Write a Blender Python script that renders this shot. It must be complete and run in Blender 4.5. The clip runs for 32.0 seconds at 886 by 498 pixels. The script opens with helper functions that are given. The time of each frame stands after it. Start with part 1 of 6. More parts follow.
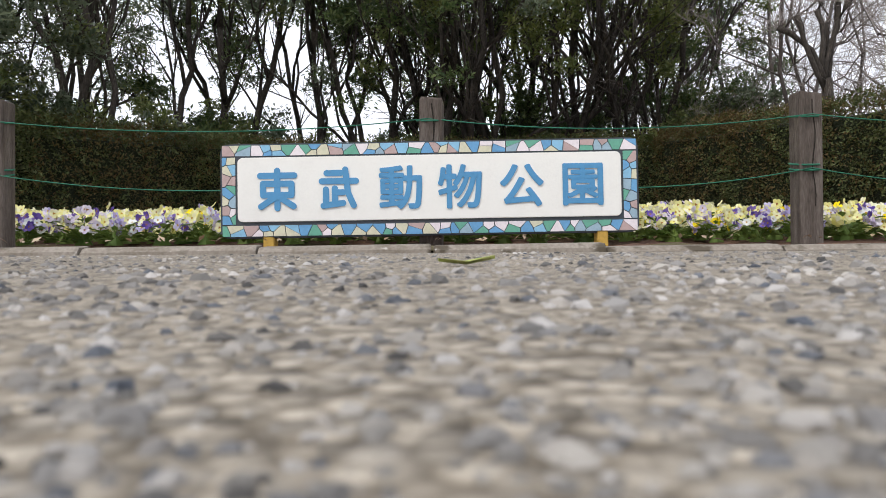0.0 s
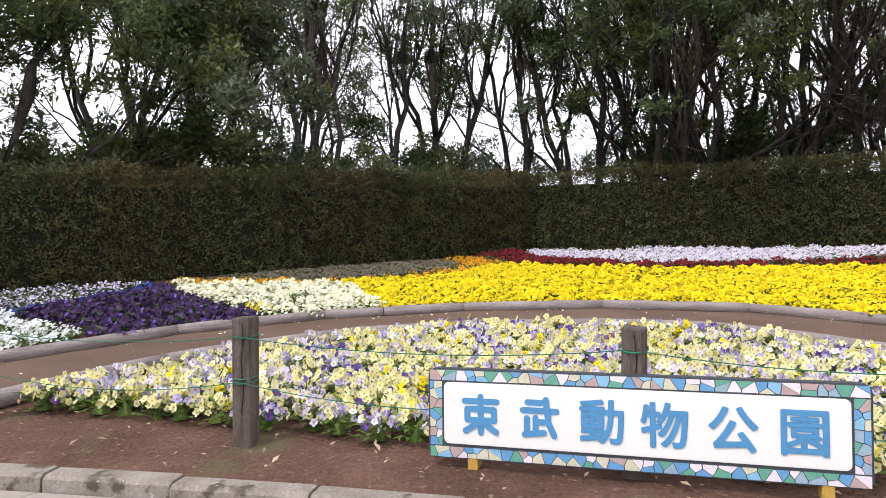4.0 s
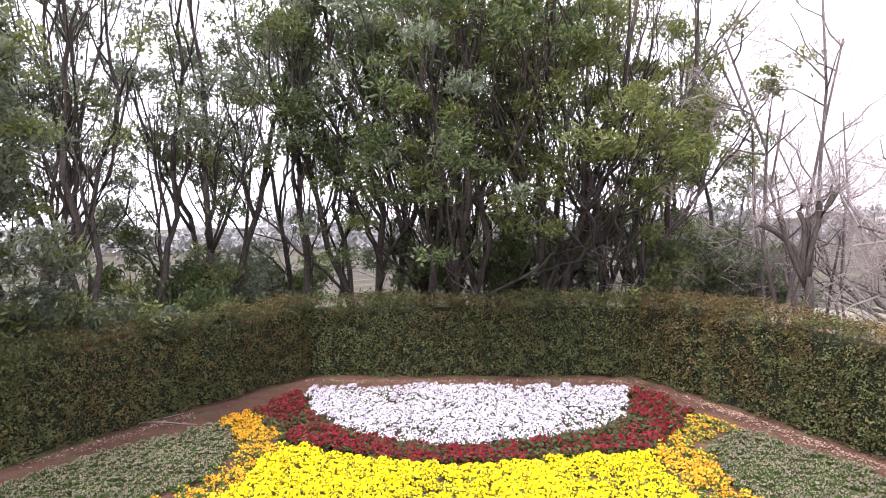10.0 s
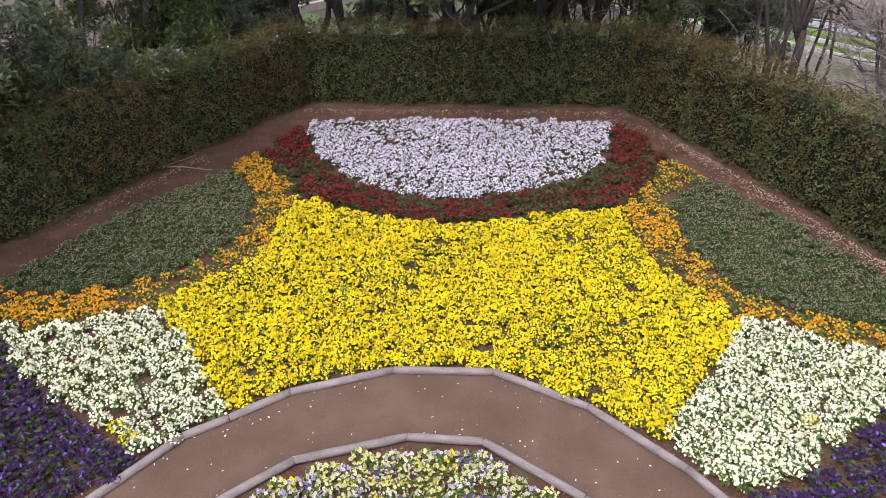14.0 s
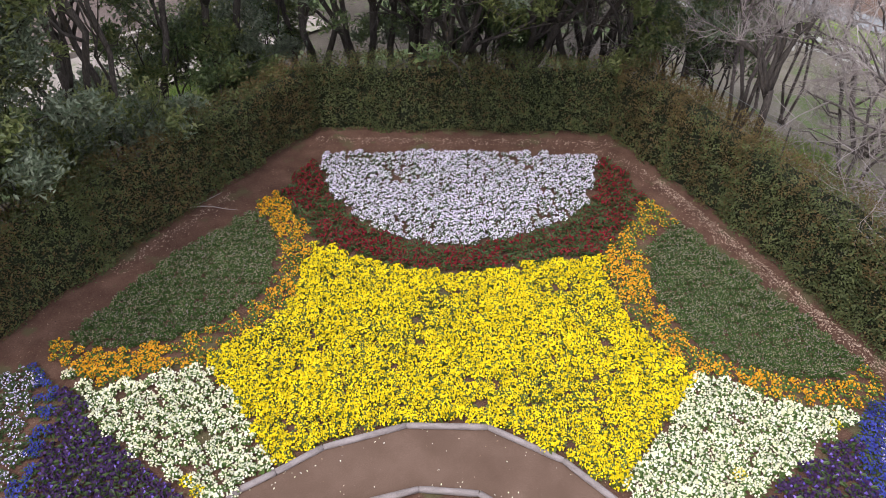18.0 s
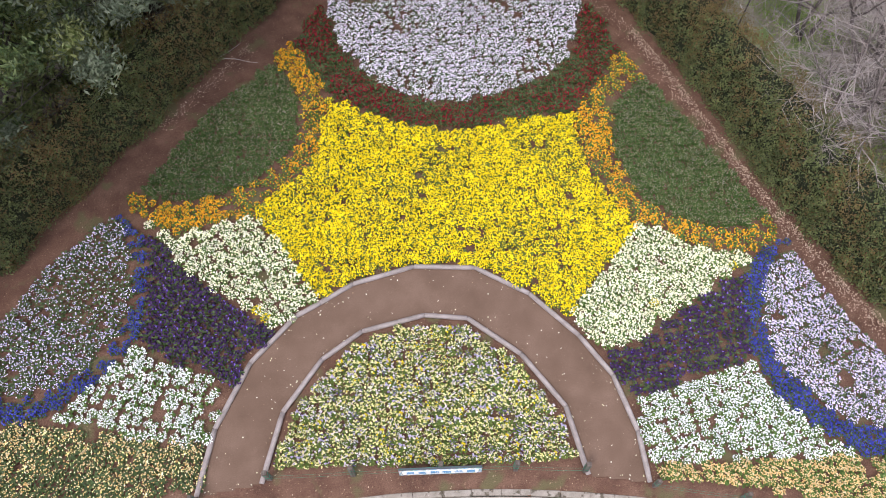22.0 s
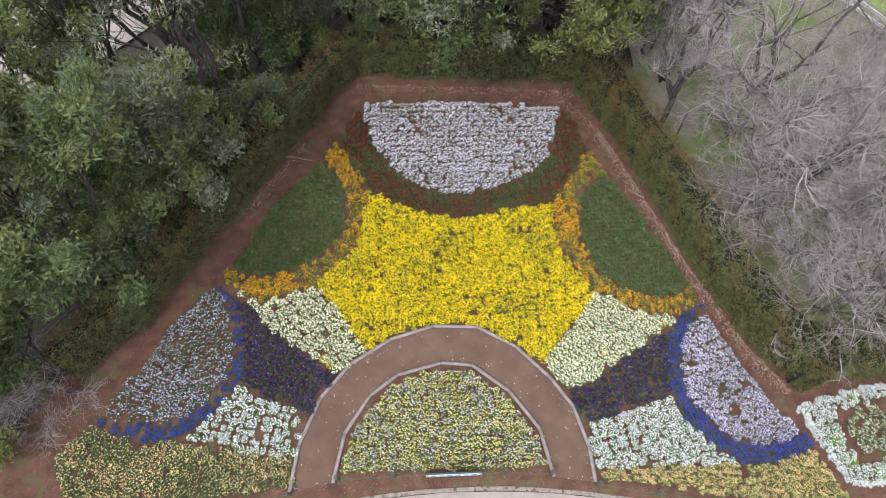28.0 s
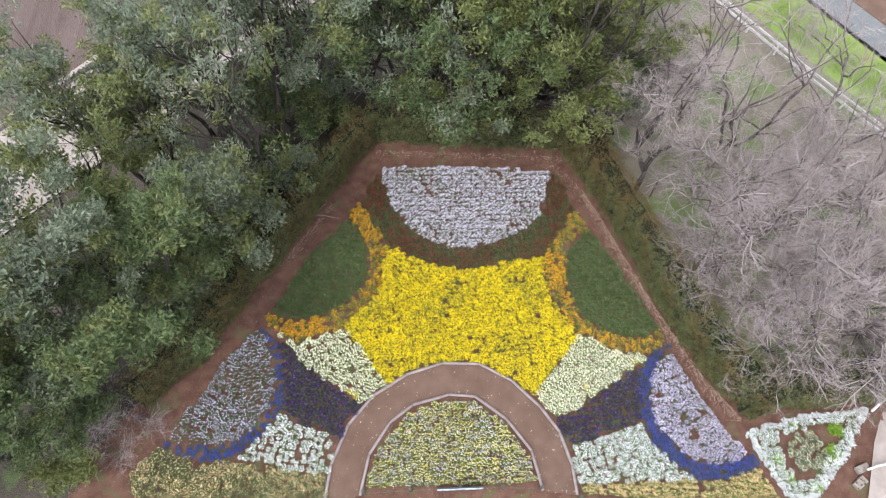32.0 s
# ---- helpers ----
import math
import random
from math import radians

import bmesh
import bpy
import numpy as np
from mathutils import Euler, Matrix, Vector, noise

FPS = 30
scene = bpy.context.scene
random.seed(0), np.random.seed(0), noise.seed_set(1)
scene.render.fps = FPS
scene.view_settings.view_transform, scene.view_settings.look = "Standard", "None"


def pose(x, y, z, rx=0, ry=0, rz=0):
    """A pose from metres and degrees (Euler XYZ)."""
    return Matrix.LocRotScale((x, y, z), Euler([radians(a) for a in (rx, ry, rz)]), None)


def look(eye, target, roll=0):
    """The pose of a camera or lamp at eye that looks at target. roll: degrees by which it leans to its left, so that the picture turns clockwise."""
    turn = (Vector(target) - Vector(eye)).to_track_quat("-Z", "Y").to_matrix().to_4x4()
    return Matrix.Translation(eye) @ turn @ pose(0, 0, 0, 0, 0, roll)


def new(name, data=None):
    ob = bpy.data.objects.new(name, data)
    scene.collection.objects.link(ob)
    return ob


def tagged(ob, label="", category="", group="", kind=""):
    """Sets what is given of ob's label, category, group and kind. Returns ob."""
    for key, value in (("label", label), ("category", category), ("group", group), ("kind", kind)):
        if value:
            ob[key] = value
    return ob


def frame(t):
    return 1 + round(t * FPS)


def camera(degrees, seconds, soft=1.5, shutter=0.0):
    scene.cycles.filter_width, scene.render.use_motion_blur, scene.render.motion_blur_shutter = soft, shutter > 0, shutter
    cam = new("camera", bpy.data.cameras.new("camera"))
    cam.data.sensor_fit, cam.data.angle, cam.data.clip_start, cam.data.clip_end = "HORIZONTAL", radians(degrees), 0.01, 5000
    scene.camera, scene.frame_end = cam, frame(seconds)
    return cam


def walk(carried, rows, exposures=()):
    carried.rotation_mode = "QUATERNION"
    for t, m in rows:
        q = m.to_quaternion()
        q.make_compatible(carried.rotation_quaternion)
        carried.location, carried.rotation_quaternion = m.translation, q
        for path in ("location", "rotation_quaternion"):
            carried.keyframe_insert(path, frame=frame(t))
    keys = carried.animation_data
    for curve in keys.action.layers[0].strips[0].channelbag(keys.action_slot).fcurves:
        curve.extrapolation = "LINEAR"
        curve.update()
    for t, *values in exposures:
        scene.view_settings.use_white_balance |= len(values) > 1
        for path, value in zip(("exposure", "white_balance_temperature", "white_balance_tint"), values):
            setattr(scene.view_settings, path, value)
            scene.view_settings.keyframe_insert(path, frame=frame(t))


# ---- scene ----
cam = camera(64.63, 32.0, soft=0.8)
cam.data.dof.use_dof, cam.data.dof.focus_distance, cam.data.dof.aperture_fstop = True, 5.0, 16.0

PATH = [
    (0, (0.089, -2.839, 0.069), (0.063, -0.839, 0.044), -0.99),
    (0.5, (0.087, -2.863, 0.253), (0.061, -0.864, 0.219), -0.99),
    (1, (0.086, -2.875, 0.527), (0.057, -0.875, 0.480), -1.00),
    (1.5, (0.084, -2.872, 0.686), (0.061, -0.872, 0.634), -1.06),
    (2, (0.091, -2.869, 0.840), (0.070, -0.870, 0.778), -1.11),
    (2.5, (0.108, -2.853, 0.909), (0.058, -0.854, 0.851), -1.11),
    (3, (0.110, -2.848, 0.924), (-0.196, -0.872, 0.877), -1.12),
    (3.5, (0.127, -2.854, 0.963), (-0.385, -0.921, 0.922), -1.15),
    (4, (0.136, -2.859, 1.046), (-0.467, -0.953, 1.008), -1.20),
    (4.5, (0.133, -2.863, 1.195), (-0.392, -0.933, 1.155), -1.22),
    (5, (0.127, -2.866, 1.374), (-0.227, -0.898, 1.330), -1.21),
    (5.5, (0.128, -2.868, 1.549), (-0.044, -0.876, 1.501), -1.13),
    (6, (0.134, -2.870, 1.711), (0.124, -0.870, 1.659), -1.01),
    (6.5, (0.139, -2.873, 1.872), (0.156, -0.874, 1.816), -1.00),
    (7, (0.144, -2.869, 2.205), (0.159, -0.869, 2.148), -1.03),
    (7.5, (0.155, -2.863, 2.582), (0.167, -0.864, 2.520), -1.03),
    (8, (0.185, -2.867, 2.954), (0.193, -0.868, 2.889), -1.03),
    (8.5, (0.253, -2.878, 3.308), (0.255, -0.879, 3.245), -1.07),
    (9, (0.315, -2.890, 3.687), (0.311, -0.891, 3.623), -1.16),
    (9.5, (0.333, -2.848, 4.079), (0.327, -0.849, 4.008), -1.10),
    (10, (0.336, -2.815, 4.456), (0.330, -0.817, 4.381), -1.03),
    (10.5, (0.333, -2.801, 4.794), (0.328, -0.803, 4.723), -0.97),
    (11, (0.323, -2.804, 5.101), (0.321, -0.805, 5.041), -0.93),
    (11.5, (0.295, -2.824, 5.449), (0.301, -0.831, 5.282), -0.90),
    (12, (0.254, -2.858, 5.769), (0.268, -0.892, 5.406), -0.85),
    (12.5, (0.209, -2.898, 6.103), (0.229, -0.979, 5.540), -0.80),
    (13, (0.181, -2.924, 6.455), (0.201, -1.075, 5.692), -0.76),
    (13.5, (0.163, -2.931, 6.743), (0.183, -1.169, 5.797), -0.79),
    (14, (0.155, -2.925, 7.084), (0.174, -1.228, 6.027), -0.84),
    (14.5, (0.152, -2.924, 7.465), (0.170, -1.230, 6.401), -0.86),
    (15, (0.145, -2.924, 7.839), (0.162, -1.244, 6.753), -0.87),
    (15.5, (0.133, -2.928, 8.208), (0.152, -1.274, 7.083), -0.88),
    (16, (0.121, -2.935, 8.591), (0.141, -1.308, 7.427), -0.89),
    (16.5, (0.113, -2.944, 9.001), (0.133, -1.332, 7.817), -0.90),
    (17, (0.108, -2.954, 9.432), (0.128, -1.346, 8.242), -0.93),
    (17.5, (0.105, -2.976, 9.932), (0.125, -1.371, 8.738), -0.95),
    (18, (0.103, -2.990, 10.409), (0.123, -1.427, 9.161), -0.95),
    (18.5, (0.108, -3.001, 10.870), (0.128, -1.492, 9.558), -0.92),
    (19, (0.112, -2.992, 11.313), (0.129, -1.537, 9.941), -0.92),
    (19.5, (0.106, -2.984, 11.839), (0.125, -1.539, 10.456), -1.00),
    (20, (0.103, -2.970, 12.374), (0.121, -1.525, 10.991), -1.06),
    (20.5, (0.105, -2.962, 12.940), (0.122, -1.517, 11.558), -1.08),
    (21, (0.090, -2.965, 13.557), (0.106, -1.519, 12.175), -1.09),
    (21.5, (0.085, -2.991, 14.236), (0.102, -1.712, 12.699), -1.02),
    (22, (0.077, -2.987, 14.915), (0.093, -2.012, 13.169), -0.95),
    (22.5, (0.057, -2.924, 15.520), (0.072, -1.979, 13.758), -0.96),
    (23, (0.025, -2.880, 16.158), (0.040, -1.941, 14.392), -0.99),
    (23.5, (-0.009, -2.870, 16.807), (0.004, -1.954, 15.029), -1.02),
    (24, (-0.045, -2.875, 17.456), (-0.032, -1.991, 15.662), -1.06),
    (24.5, (-0.075, -2.883, 18.084), (-0.064, -2.031, 16.275), -1.09),
    (25, (-0.097, -2.873, 18.663), (-0.086, -2.101, 16.818), -1.08),
    (25.5, (-0.107, -2.832, 19.204), (-0.096, -2.024, 17.375), -1.00),
    (26, (-0.110, -2.805, 19.805), (-0.095, -1.902, 18.020), -0.89),
    (26.5, (-0.138, -2.804, 20.405), (-0.124, -1.905, 18.618), -0.91),
    (27, (-0.171, -2.809, 21.006), (-0.158, -1.920, 19.214), -0.92),
    (27.5, (-0.214, -2.825, 21.610), (-0.200, -1.953, 19.810), -0.93),
    (28, (-0.261, -2.844, 22.223), (-0.247, -1.989, 20.415), -0.96),
    (28.5, (-0.307, -2.862, 22.846), (-0.292, -2.014, 21.035), -0.99),
    (29, (-0.351, -2.878, 23.477), (-0.337, -2.030, 21.666), -1.02),
    (29.5, (-0.388, -2.892, 24.086), (-0.374, -2.045, 22.274), -1.03),
    (30, (-0.424, -2.901, 24.655), (-0.411, -2.052, 22.844), -1.03),
    (30.5, (-0.462, -2.907, 25.212), (-0.450, -2.055, 23.402), -1.06),
    (31, (-0.489, -2.915, 25.806), (-0.479, -2.061, 23.997), -1.06),
    (31.5, (-0.497, -2.921, 26.427), (-0.486, -2.069, 24.617), -1.02),
    (32, (-0.509, -2.924, 27.041), (-0.497, -2.072, 25.232), -1.02),
]
walk(cam, [(t, look(eye, target, roll)) for t, eye, target, roll in PATH],
     exposures=[(0.0, 0.12, 6500, 10), (1.0, 0.24, 6520, 11), (3.0, 0.42, 6480, 13), (6.0, 0.58, 6430, 24), (9.0, 1.12, 6420, 26), (11.0, 1.55, 6420, 25), (12.0, 1.5, 6400, 25), (13.0, 1.2, 6350, 24),
                (14.0, 0.46, 6300, 21), (17.0, 0.57, 6280, 18), (20.0, 0.43, 6280, 17), (21.0, 0.64, 6280, 17), (22.0, 0.7, 6280, 17), (23.0, 0.3, 6280, 16), (25.0, 0.34, 6280, 16), (26.0, 0.4, 6280, 15), (29.0, 0.67, 6230, 15), (32.0, 0.84, 6200, 16)])

# ---- light ----
world = bpy.data.worlds.new("overcast_sky")
scene.world = world
world.use_nodes = True
wn, wl = world.node_tree.nodes, world.node_tree.links
wn.clear()
sky = wn.new("ShaderNodeTexSky")
sky.sky_type, sky.sun_disc = "NISHITA", False
sky.sun_elevation, sky.sun_rotation = radians(52), radians(218)
sky.air_density, sky.dust_density, sky.ozone_density = 1.0, 4.0, 1.0
pale = wn.new("ShaderNodeHueSaturation")
pale.inputs["Saturation"].default_value = 0.12
cloud = wn.new("ShaderNodeMix")
cloud.data_type = "RGBA"
cloud.inputs[0].default_value = 0.8
cloud.inputs[7].default_value = (10.5, 10.8, 11.9, 1)
back = wn.new("ShaderNodeBackground")
back.inputs["Strength"].default_value = 0.115
wout = wn.new("ShaderNodeOutputWorld")
wl.new(sky.outputs[0], pale.inputs["Color"])
wl.new(pale.outputs[0], cloud.inputs[6])
wl.new(cloud.outputs[2], back.inputs["Color"])
wl.new(back.outputs[0], wout.inputs["Surface"])

sun = new("sun", bpy.data.lights.new("sun", "SUN"))
sun.data.energy, sun.data.angle, sun.data.color = 1.5, radians(14), (1.0, 0.97, 0.92)
sun.matrix_world = look((-8, -8, 19), (0, 2, 0))

# ---- materials ----


def ramp_node(nt, stops):
    node = nt.nodes.new("ShaderNodeValToRGB")
    el = node.color_ramp.elements
    while len(el) < len(stops):
        el.new(0.5)
    for e, (pos, col) in zip(el, stops):
        e.position, e.color = pos, (*col, 1)
    return node


def surface(name, colours, scale=8.0, fine=60.0, rough=0.85, bump=0.3, bump_scale=40.0, detail=6.0, distance=0.01,
            stretch=(1, 1, 1), spots=None, metal=0.0, spec=0.3):
    """A rough material: a blotchy colour ramp, fine grain over it, relief; spots: (colour, scale, threshold)."""
    m = bpy.data.materials.new(name)
    m.use_nodes = True
    nt = m.node_tree
    b = nt.nodes["Principled BSDF"]
    b.inputs["Roughness"].default_value, b.inputs["Metallic"].default_value = rough, metal
    b.inputs["Specular IOR Level"].default_value = spec
    co = nt.nodes.new("ShaderNodeNewGeometry")
    mp = nt.nodes.new("ShaderNodeMapping")
    mp.inputs["Scale"].default_value = stretch
    nt.links.new(co.outputs["Position"], mp.inputs["Vector"])
    n1, n2 = nt.nodes.new("ShaderNodeTexNoise"), nt.nodes.new("ShaderNodeTexNoise")
    for n, s in ((n1, scale), (n2, fine)):
        n.inputs["Scale"].default_value, n.inputs["Detail"].default_value = s, detail
        nt.links.new(mp.outputs[0], n.inputs["Vector"])
    mix = nt.nodes.new("ShaderNodeMath")
    mix.operation = "MULTIPLY_ADD"
    mix.inputs[1].default_value = 0.55
    half = nt.nodes.new("ShaderNodeMath")
    half.operation = "MULTIPLY"
    half.inputs[1].default_value = 0.45
    nt.links.new(n2.outputs[0], half.inputs[0])
    nt.links.new(n1.outputs[0], mix.inputs[0])
    nt.links.new(half.outputs[0], mix.inputs[2])
    k = len(colours)
    rp = ramp_node(nt, [(0.32 + 0.36 * i / max(k - 1, 1), c) for i, c in enumerate(colours)])
    nt.links.new(mix.outputs[0], rp.inputs[0])
    out = rp.outputs[0]
    for colour, sc, edge in spots or ():
        n3 = nt.nodes.new("ShaderNodeTexNoise")
        n3.inputs["Scale"].default_value, n3.inputs["Detail"].default_value = sc, 5.0
        nt.links.new(mp.outputs[0], n3.inputs["Vector"])
        st = ramp_node(nt, [(edge, (0, 0, 0)), (min(edge + 0.08, 1), (1, 1, 1))])
        nt.links.new(n3.outputs[0], st.inputs[0])
        mx = nt.nodes.new("ShaderNodeMix")
        mx.data_type = "RGBA"
        nt.links.new(st.outputs[0], mx.inputs[0])
        nt.links.new(out, mx.inputs[6])
        mx.inputs[7].default_value = (*colour, 1)
        out = mx.outputs[2]
    nt.links.new(out, b.inputs["Base Color"])
    if bump:
        n4 = nt.nodes.new("ShaderNodeTexNoise")
        n4.inputs["Scale"].default_value, n4.inputs["Detail"].default_value = bump_scale, 8.0
        nt.links.new(mp.outputs[0], n4.inputs["Vector"])
        bp = nt.nodes.new("ShaderNodeBump")
        bp.inputs["Strength"].default_value, bp.inputs["Distance"].default_value = bump, distance
        nt.links.new(n4.outputs[0], bp.inputs["Height"])
        nt.links.new(bp.outputs[0], b.inputs["Normal"])
    return m


def leafy(name, colours, rough=0.5, through_light=0.3, spec=0.4, patch=0.16):
    """Thin leaves or petals: every leaf takes its own tone from the ramp, and lets some light through."""
    m = bpy.data.materials.new(name)
    m.use_nodes = True
    nt = m.node_tree
    b = nt.nodes["Principled BSDF"]
    b.inputs["Roughness"].default_value, b.inputs["Specular IOR Level"].default_value = rough, spec
    g, oi = nt.nodes.new("ShaderNodeNewGeometry"), nt.nodes.new("ShaderNodeObjectInfo")
    ad = nt.nodes.new("ShaderNodeMath")
    ad.operation = "ADD"
    fr = nt.nodes.new("ShaderNodeMath")
    fr.operation = "FRACT"
    nt.links.new(g.outputs["Random Per Island"], ad.inputs[0])
    nt.links.new(oi.outputs["Random"], ad.inputs[1])
    nt.links.new(ad.outputs[0], fr.inputs[0])
    k = len(colours)
    rp = ramp_node(nt, [(i / max(k - 1, 1), c) for i, c in enumerate(colours)])
    nt.links.new(fr.outputs[0], rp.inputs[0])
    no, mr, vm = nt.nodes.new("ShaderNodeTexNoise"), nt.nodes.new("ShaderNodeMapRange"), nt.nodes.new("ShaderNodeVectorMath")
    no.inputs["Scale"].default_value, no.inputs["Detail"].default_value = 3.2, 3.0
    nt.links.new(g.outputs["Position"], no.inputs["Vector"])
    nt.links.new(no.outputs[0], mr.inputs["Value"])
    for key, val in (("From Min", 0.33), ("From Max", 0.67), ("To Min", 1 - patch), ("To Max", 1 + patch * 0.7)):
        mr.inputs[key].default_value = val
    vm.operation = "SCALE"
    nt.links.new(rp.outputs[0], vm.inputs[0])
    nt.links.new(mr.outputs[0], vm.inputs["Scale"])
    nt.links.new(vm.outputs[0], b.inputs["Base Color"])
    if through_light:
        tr, mx = nt.nodes.new("ShaderNodeBsdfTranslucent"), nt.nodes.new("ShaderNodeMixShader")
        nt.links.new(vm.outputs[0], tr.inputs["Color"])
        mx.inputs[0].default_value = through_light
        nt.links.new(b.outputs[0], mx.inputs[1])
        nt.links.new(tr.outputs[0], mx.inputs[2])
        nt.links.new(mx.outputs[0], nt.nodes["Material Output"].inputs["Surface"])
    return m


def paint(name, colour, rough=0.45, wear=0.12, spec=0.4):
    c = colour
    return surface(name, [tuple(v * (1 - wear) for v in c), c, tuple(min(1, v * (1 + wear * 0.5)) for v in c)], 14, 90, rough, 0.08, 120, spec=spec)


M_SOIL = surface("garden_soil", [(0.068, 0.033, 0.021), (0.112, 0.058, 0.038), (0.175, 0.10, 0.068)], 2.2, 35, 0.95, 0.9, 45, distance=0.03,
                 spots=[((0.105, 0.088, 0.042), 1.4, 0.57), ((0.26, 0.18, 0.12), 24, 0.64), ((0.05, 0.03, 0.02), 16, 0.66)])
M_PATH = surface("trodden_earth", [(0.092, 0.056, 0.037), (0.122, 0.077, 0.053), (0.165, 0.108, 0.078)], 1.6, 60, 0.95, 0.35, 60, distance=0.01,
                 spots=[((0.26, 0.20, 0.15), 34, 0.69)])
M_VERGE = surface("lush_grass", [(0.11, 0.17, 0.03), (0.19, 0.29, 0.055), (0.27, 0.36, 0.09)], 1.3, 30, 0.95, 0.9, 40, distance=0.05,
                  spots=[((0.24, 0.22, 0.10), 1.1, 0.62)])
M_WILD = surface("wild_ground", [(0.035, 0.029, 0.02), (0.06, 0.05, 0.036), (0.10, 0.086, 0.065)], 0.6, 14, 0.95, 0.9, 20, distance=0.05,
                 spots=[((0.085, 0.12, 0.042), 0.55, 0.56), ((0.07, 0.095, 0.03), 3.0, 0.62)])
def asphalt(name):
    """Worn asphalt: stones of many tones bedded in a darker binder, bleached and stained in broad patches."""
    m = bpy.data.materials.new(name)
    m.use_nodes = True
    nt = m.node_tree
    b = nt.nodes["Principled BSDF"]
    b.inputs["Roughness"].default_value, b.inputs["Specular IOR Level"].default_value = 0.9, 0.25
    co = nt.nodes.new("ShaderNodeNewGeometry")
    cols = []
    for sc, stops in ((140.0, [(0.0, (0.20, 0.185, 0.165)), (0.3, (0.315, 0.288, 0.25)), (0.6, (0.40, 0.366, 0.32)), (0.85, (0.49, 0.45, 0.395)), (1.0, (0.26, 0.25, 0.24))]),):
        v = nt.nodes.new("ShaderNodeTexVoronoi")
        v.inputs["Scale"].default_value = sc
        nt.links.new(co.outputs["Position"], v.inputs["Vector"])
        sep = nt.nodes.new("ShaderNodeSeparateColor")
        nt.links.new(v.outputs["Color"], sep.inputs[0])
        rp = ramp_node(nt, stops)
        nt.links.new(sep.outputs[0], rp.inputs[0])
        cols.append((v, rp))
    v, rp = cols[0]
    edge = ramp_node(nt, [(0.35, (1, 1, 1)), (0.75, (0.48, 0.46, 0.43))])
    nt.links.new(v.outputs["Distance"], edge.inputs[0])
    n1 = nt.nodes.new("ShaderNodeTexNoise")
    n1.inputs["Scale"].default_value, n1.inputs["Detail"].default_value = 1.1, 7.0
    nt.links.new(co.outputs["Position"], n1.inputs["Vector"])
    tone = ramp_node(nt, [(0.35, (0.84, 0.81, 0.76)), (0.65, (1.06, 1.02, 0.95))])
    nt.links.new(n1.outputs[0], tone.inputs[0])
    out = rp.outputs[0]
    for other in (edge, tone):
        mx = nt.nodes.new("ShaderNodeMix")
        mx.data_type, mx.blend_type = "RGBA", "MULTIPLY"
        mx.inputs[0].default_value = 1.0
        nt.links.new(out, mx.inputs[6])
        nt.links.new(other.outputs[0], mx.inputs[7])
        out = mx.outputs[2]
    nt.links.new(out, b.inputs["Base Color"])
    bp = nt.nodes.new("ShaderNodeBump")
    bp.invert = True
    bp.inputs["Strength"].default_value, bp.inputs["Distance"].default_value = 0.7, 0.006
    nt.links.new(v.outputs["Distance"], bp.inputs["Height"])
    nt.links.new(bp.outputs[0], b.inputs["Normal"])
    return m


M_ASPH = asphalt("worn_asphalt")
M_MEADOW = surface("winter_meadow", [(0.12, 0.11, 0.075), (0.19, 0.17, 0.125), (0.26, 0.235, 0.185)], 0.7, 14, 0.95, 0.9, 20, distance=0.05,
                   spots=[((0.125, 0.17, 0.06), 0.5, 0.54), ((0.11, 0.16, 0.04), 3.0, 0.62)])
M_GRAVEL = surface("pale_gravel", [(0.20, 0.17, 0.14), (0.30, 0.265, 0.225), (0.38, 0.345, 0.30)], 0.8, 22, 0.95, 0.7, 30, distance=0.03,
                   spots=[((0.12, 0.16, 0.055), 0.7, 0.6), ((0.06, 0.055, 0.055), 2.2, 0.66)])
M_KERB = surface("weathered_concrete", [(0.155, 0.13, 0.10), (0.235, 0.205, 0.17), (0.325, 0.29, 0.25)], 5, 80, 0.9, 0.5, 70, distance=0.006,
                 spots=[((0.085, 0.07, 0.05), 9, 0.56), ((0.42, 0.40, 0.36), 40, 0.66)])
M_GUTTER = surface("gutter_concrete", [(0.235, 0.203, 0.17), (0.315, 0.275, 0.235), (0.39, 0.345, 0.30)], 3, 80, 0.85, 0.3, 90, distance=0.004,
                   spots=[((0.2, 0.18, 0.15), 7, 0.70)])
M_STONE = leafy("aggregate_stone", [(0.05, 0.048, 0.048), (0.24, 0.225, 0.205), (0.40, 0.372, 0.335), (0.085, 0.095, 0.115), (0.33, 0.30, 0.265), (0.44, 0.42, 0.4), (0.12, 0.115, 0.11), (0.28, 0.26, 0.235)], 0.75, 0, 0.3, 0.35)
_nt = M_STONE.node_tree
_g, _n, _b = _nt.nodes.new("ShaderNodeNewGeometry"), _nt.nodes.new("ShaderNodeTexNoise"), _nt.nodes.new("ShaderNodeBump")
_n.inputs["Scale"].default_value, _n.inputs["Detail"].default_value = 900.0, 8.0
_b.inputs["Strength"].default_value, _b.inputs["Distance"].default_value = 0.8, 0.001
_nt.links.new(_g.outputs["Position"], _n.inputs["Vector"])
_nt.links.new(_n.outputs[0], _b.inputs["Height"])
_nt.links.new(_b.outputs[0], _nt.nodes["Principled BSDF"].inputs["Normal"])
M_LOG = surface("grey_log", [(0.16, 0.135, 0.125), (0.25, 0.215, 0.20), (0.34, 0.30, 0.285)], 4, 50, 0.9, 0.7, 30, stretch=(1, 1, 5), distance=0.012)
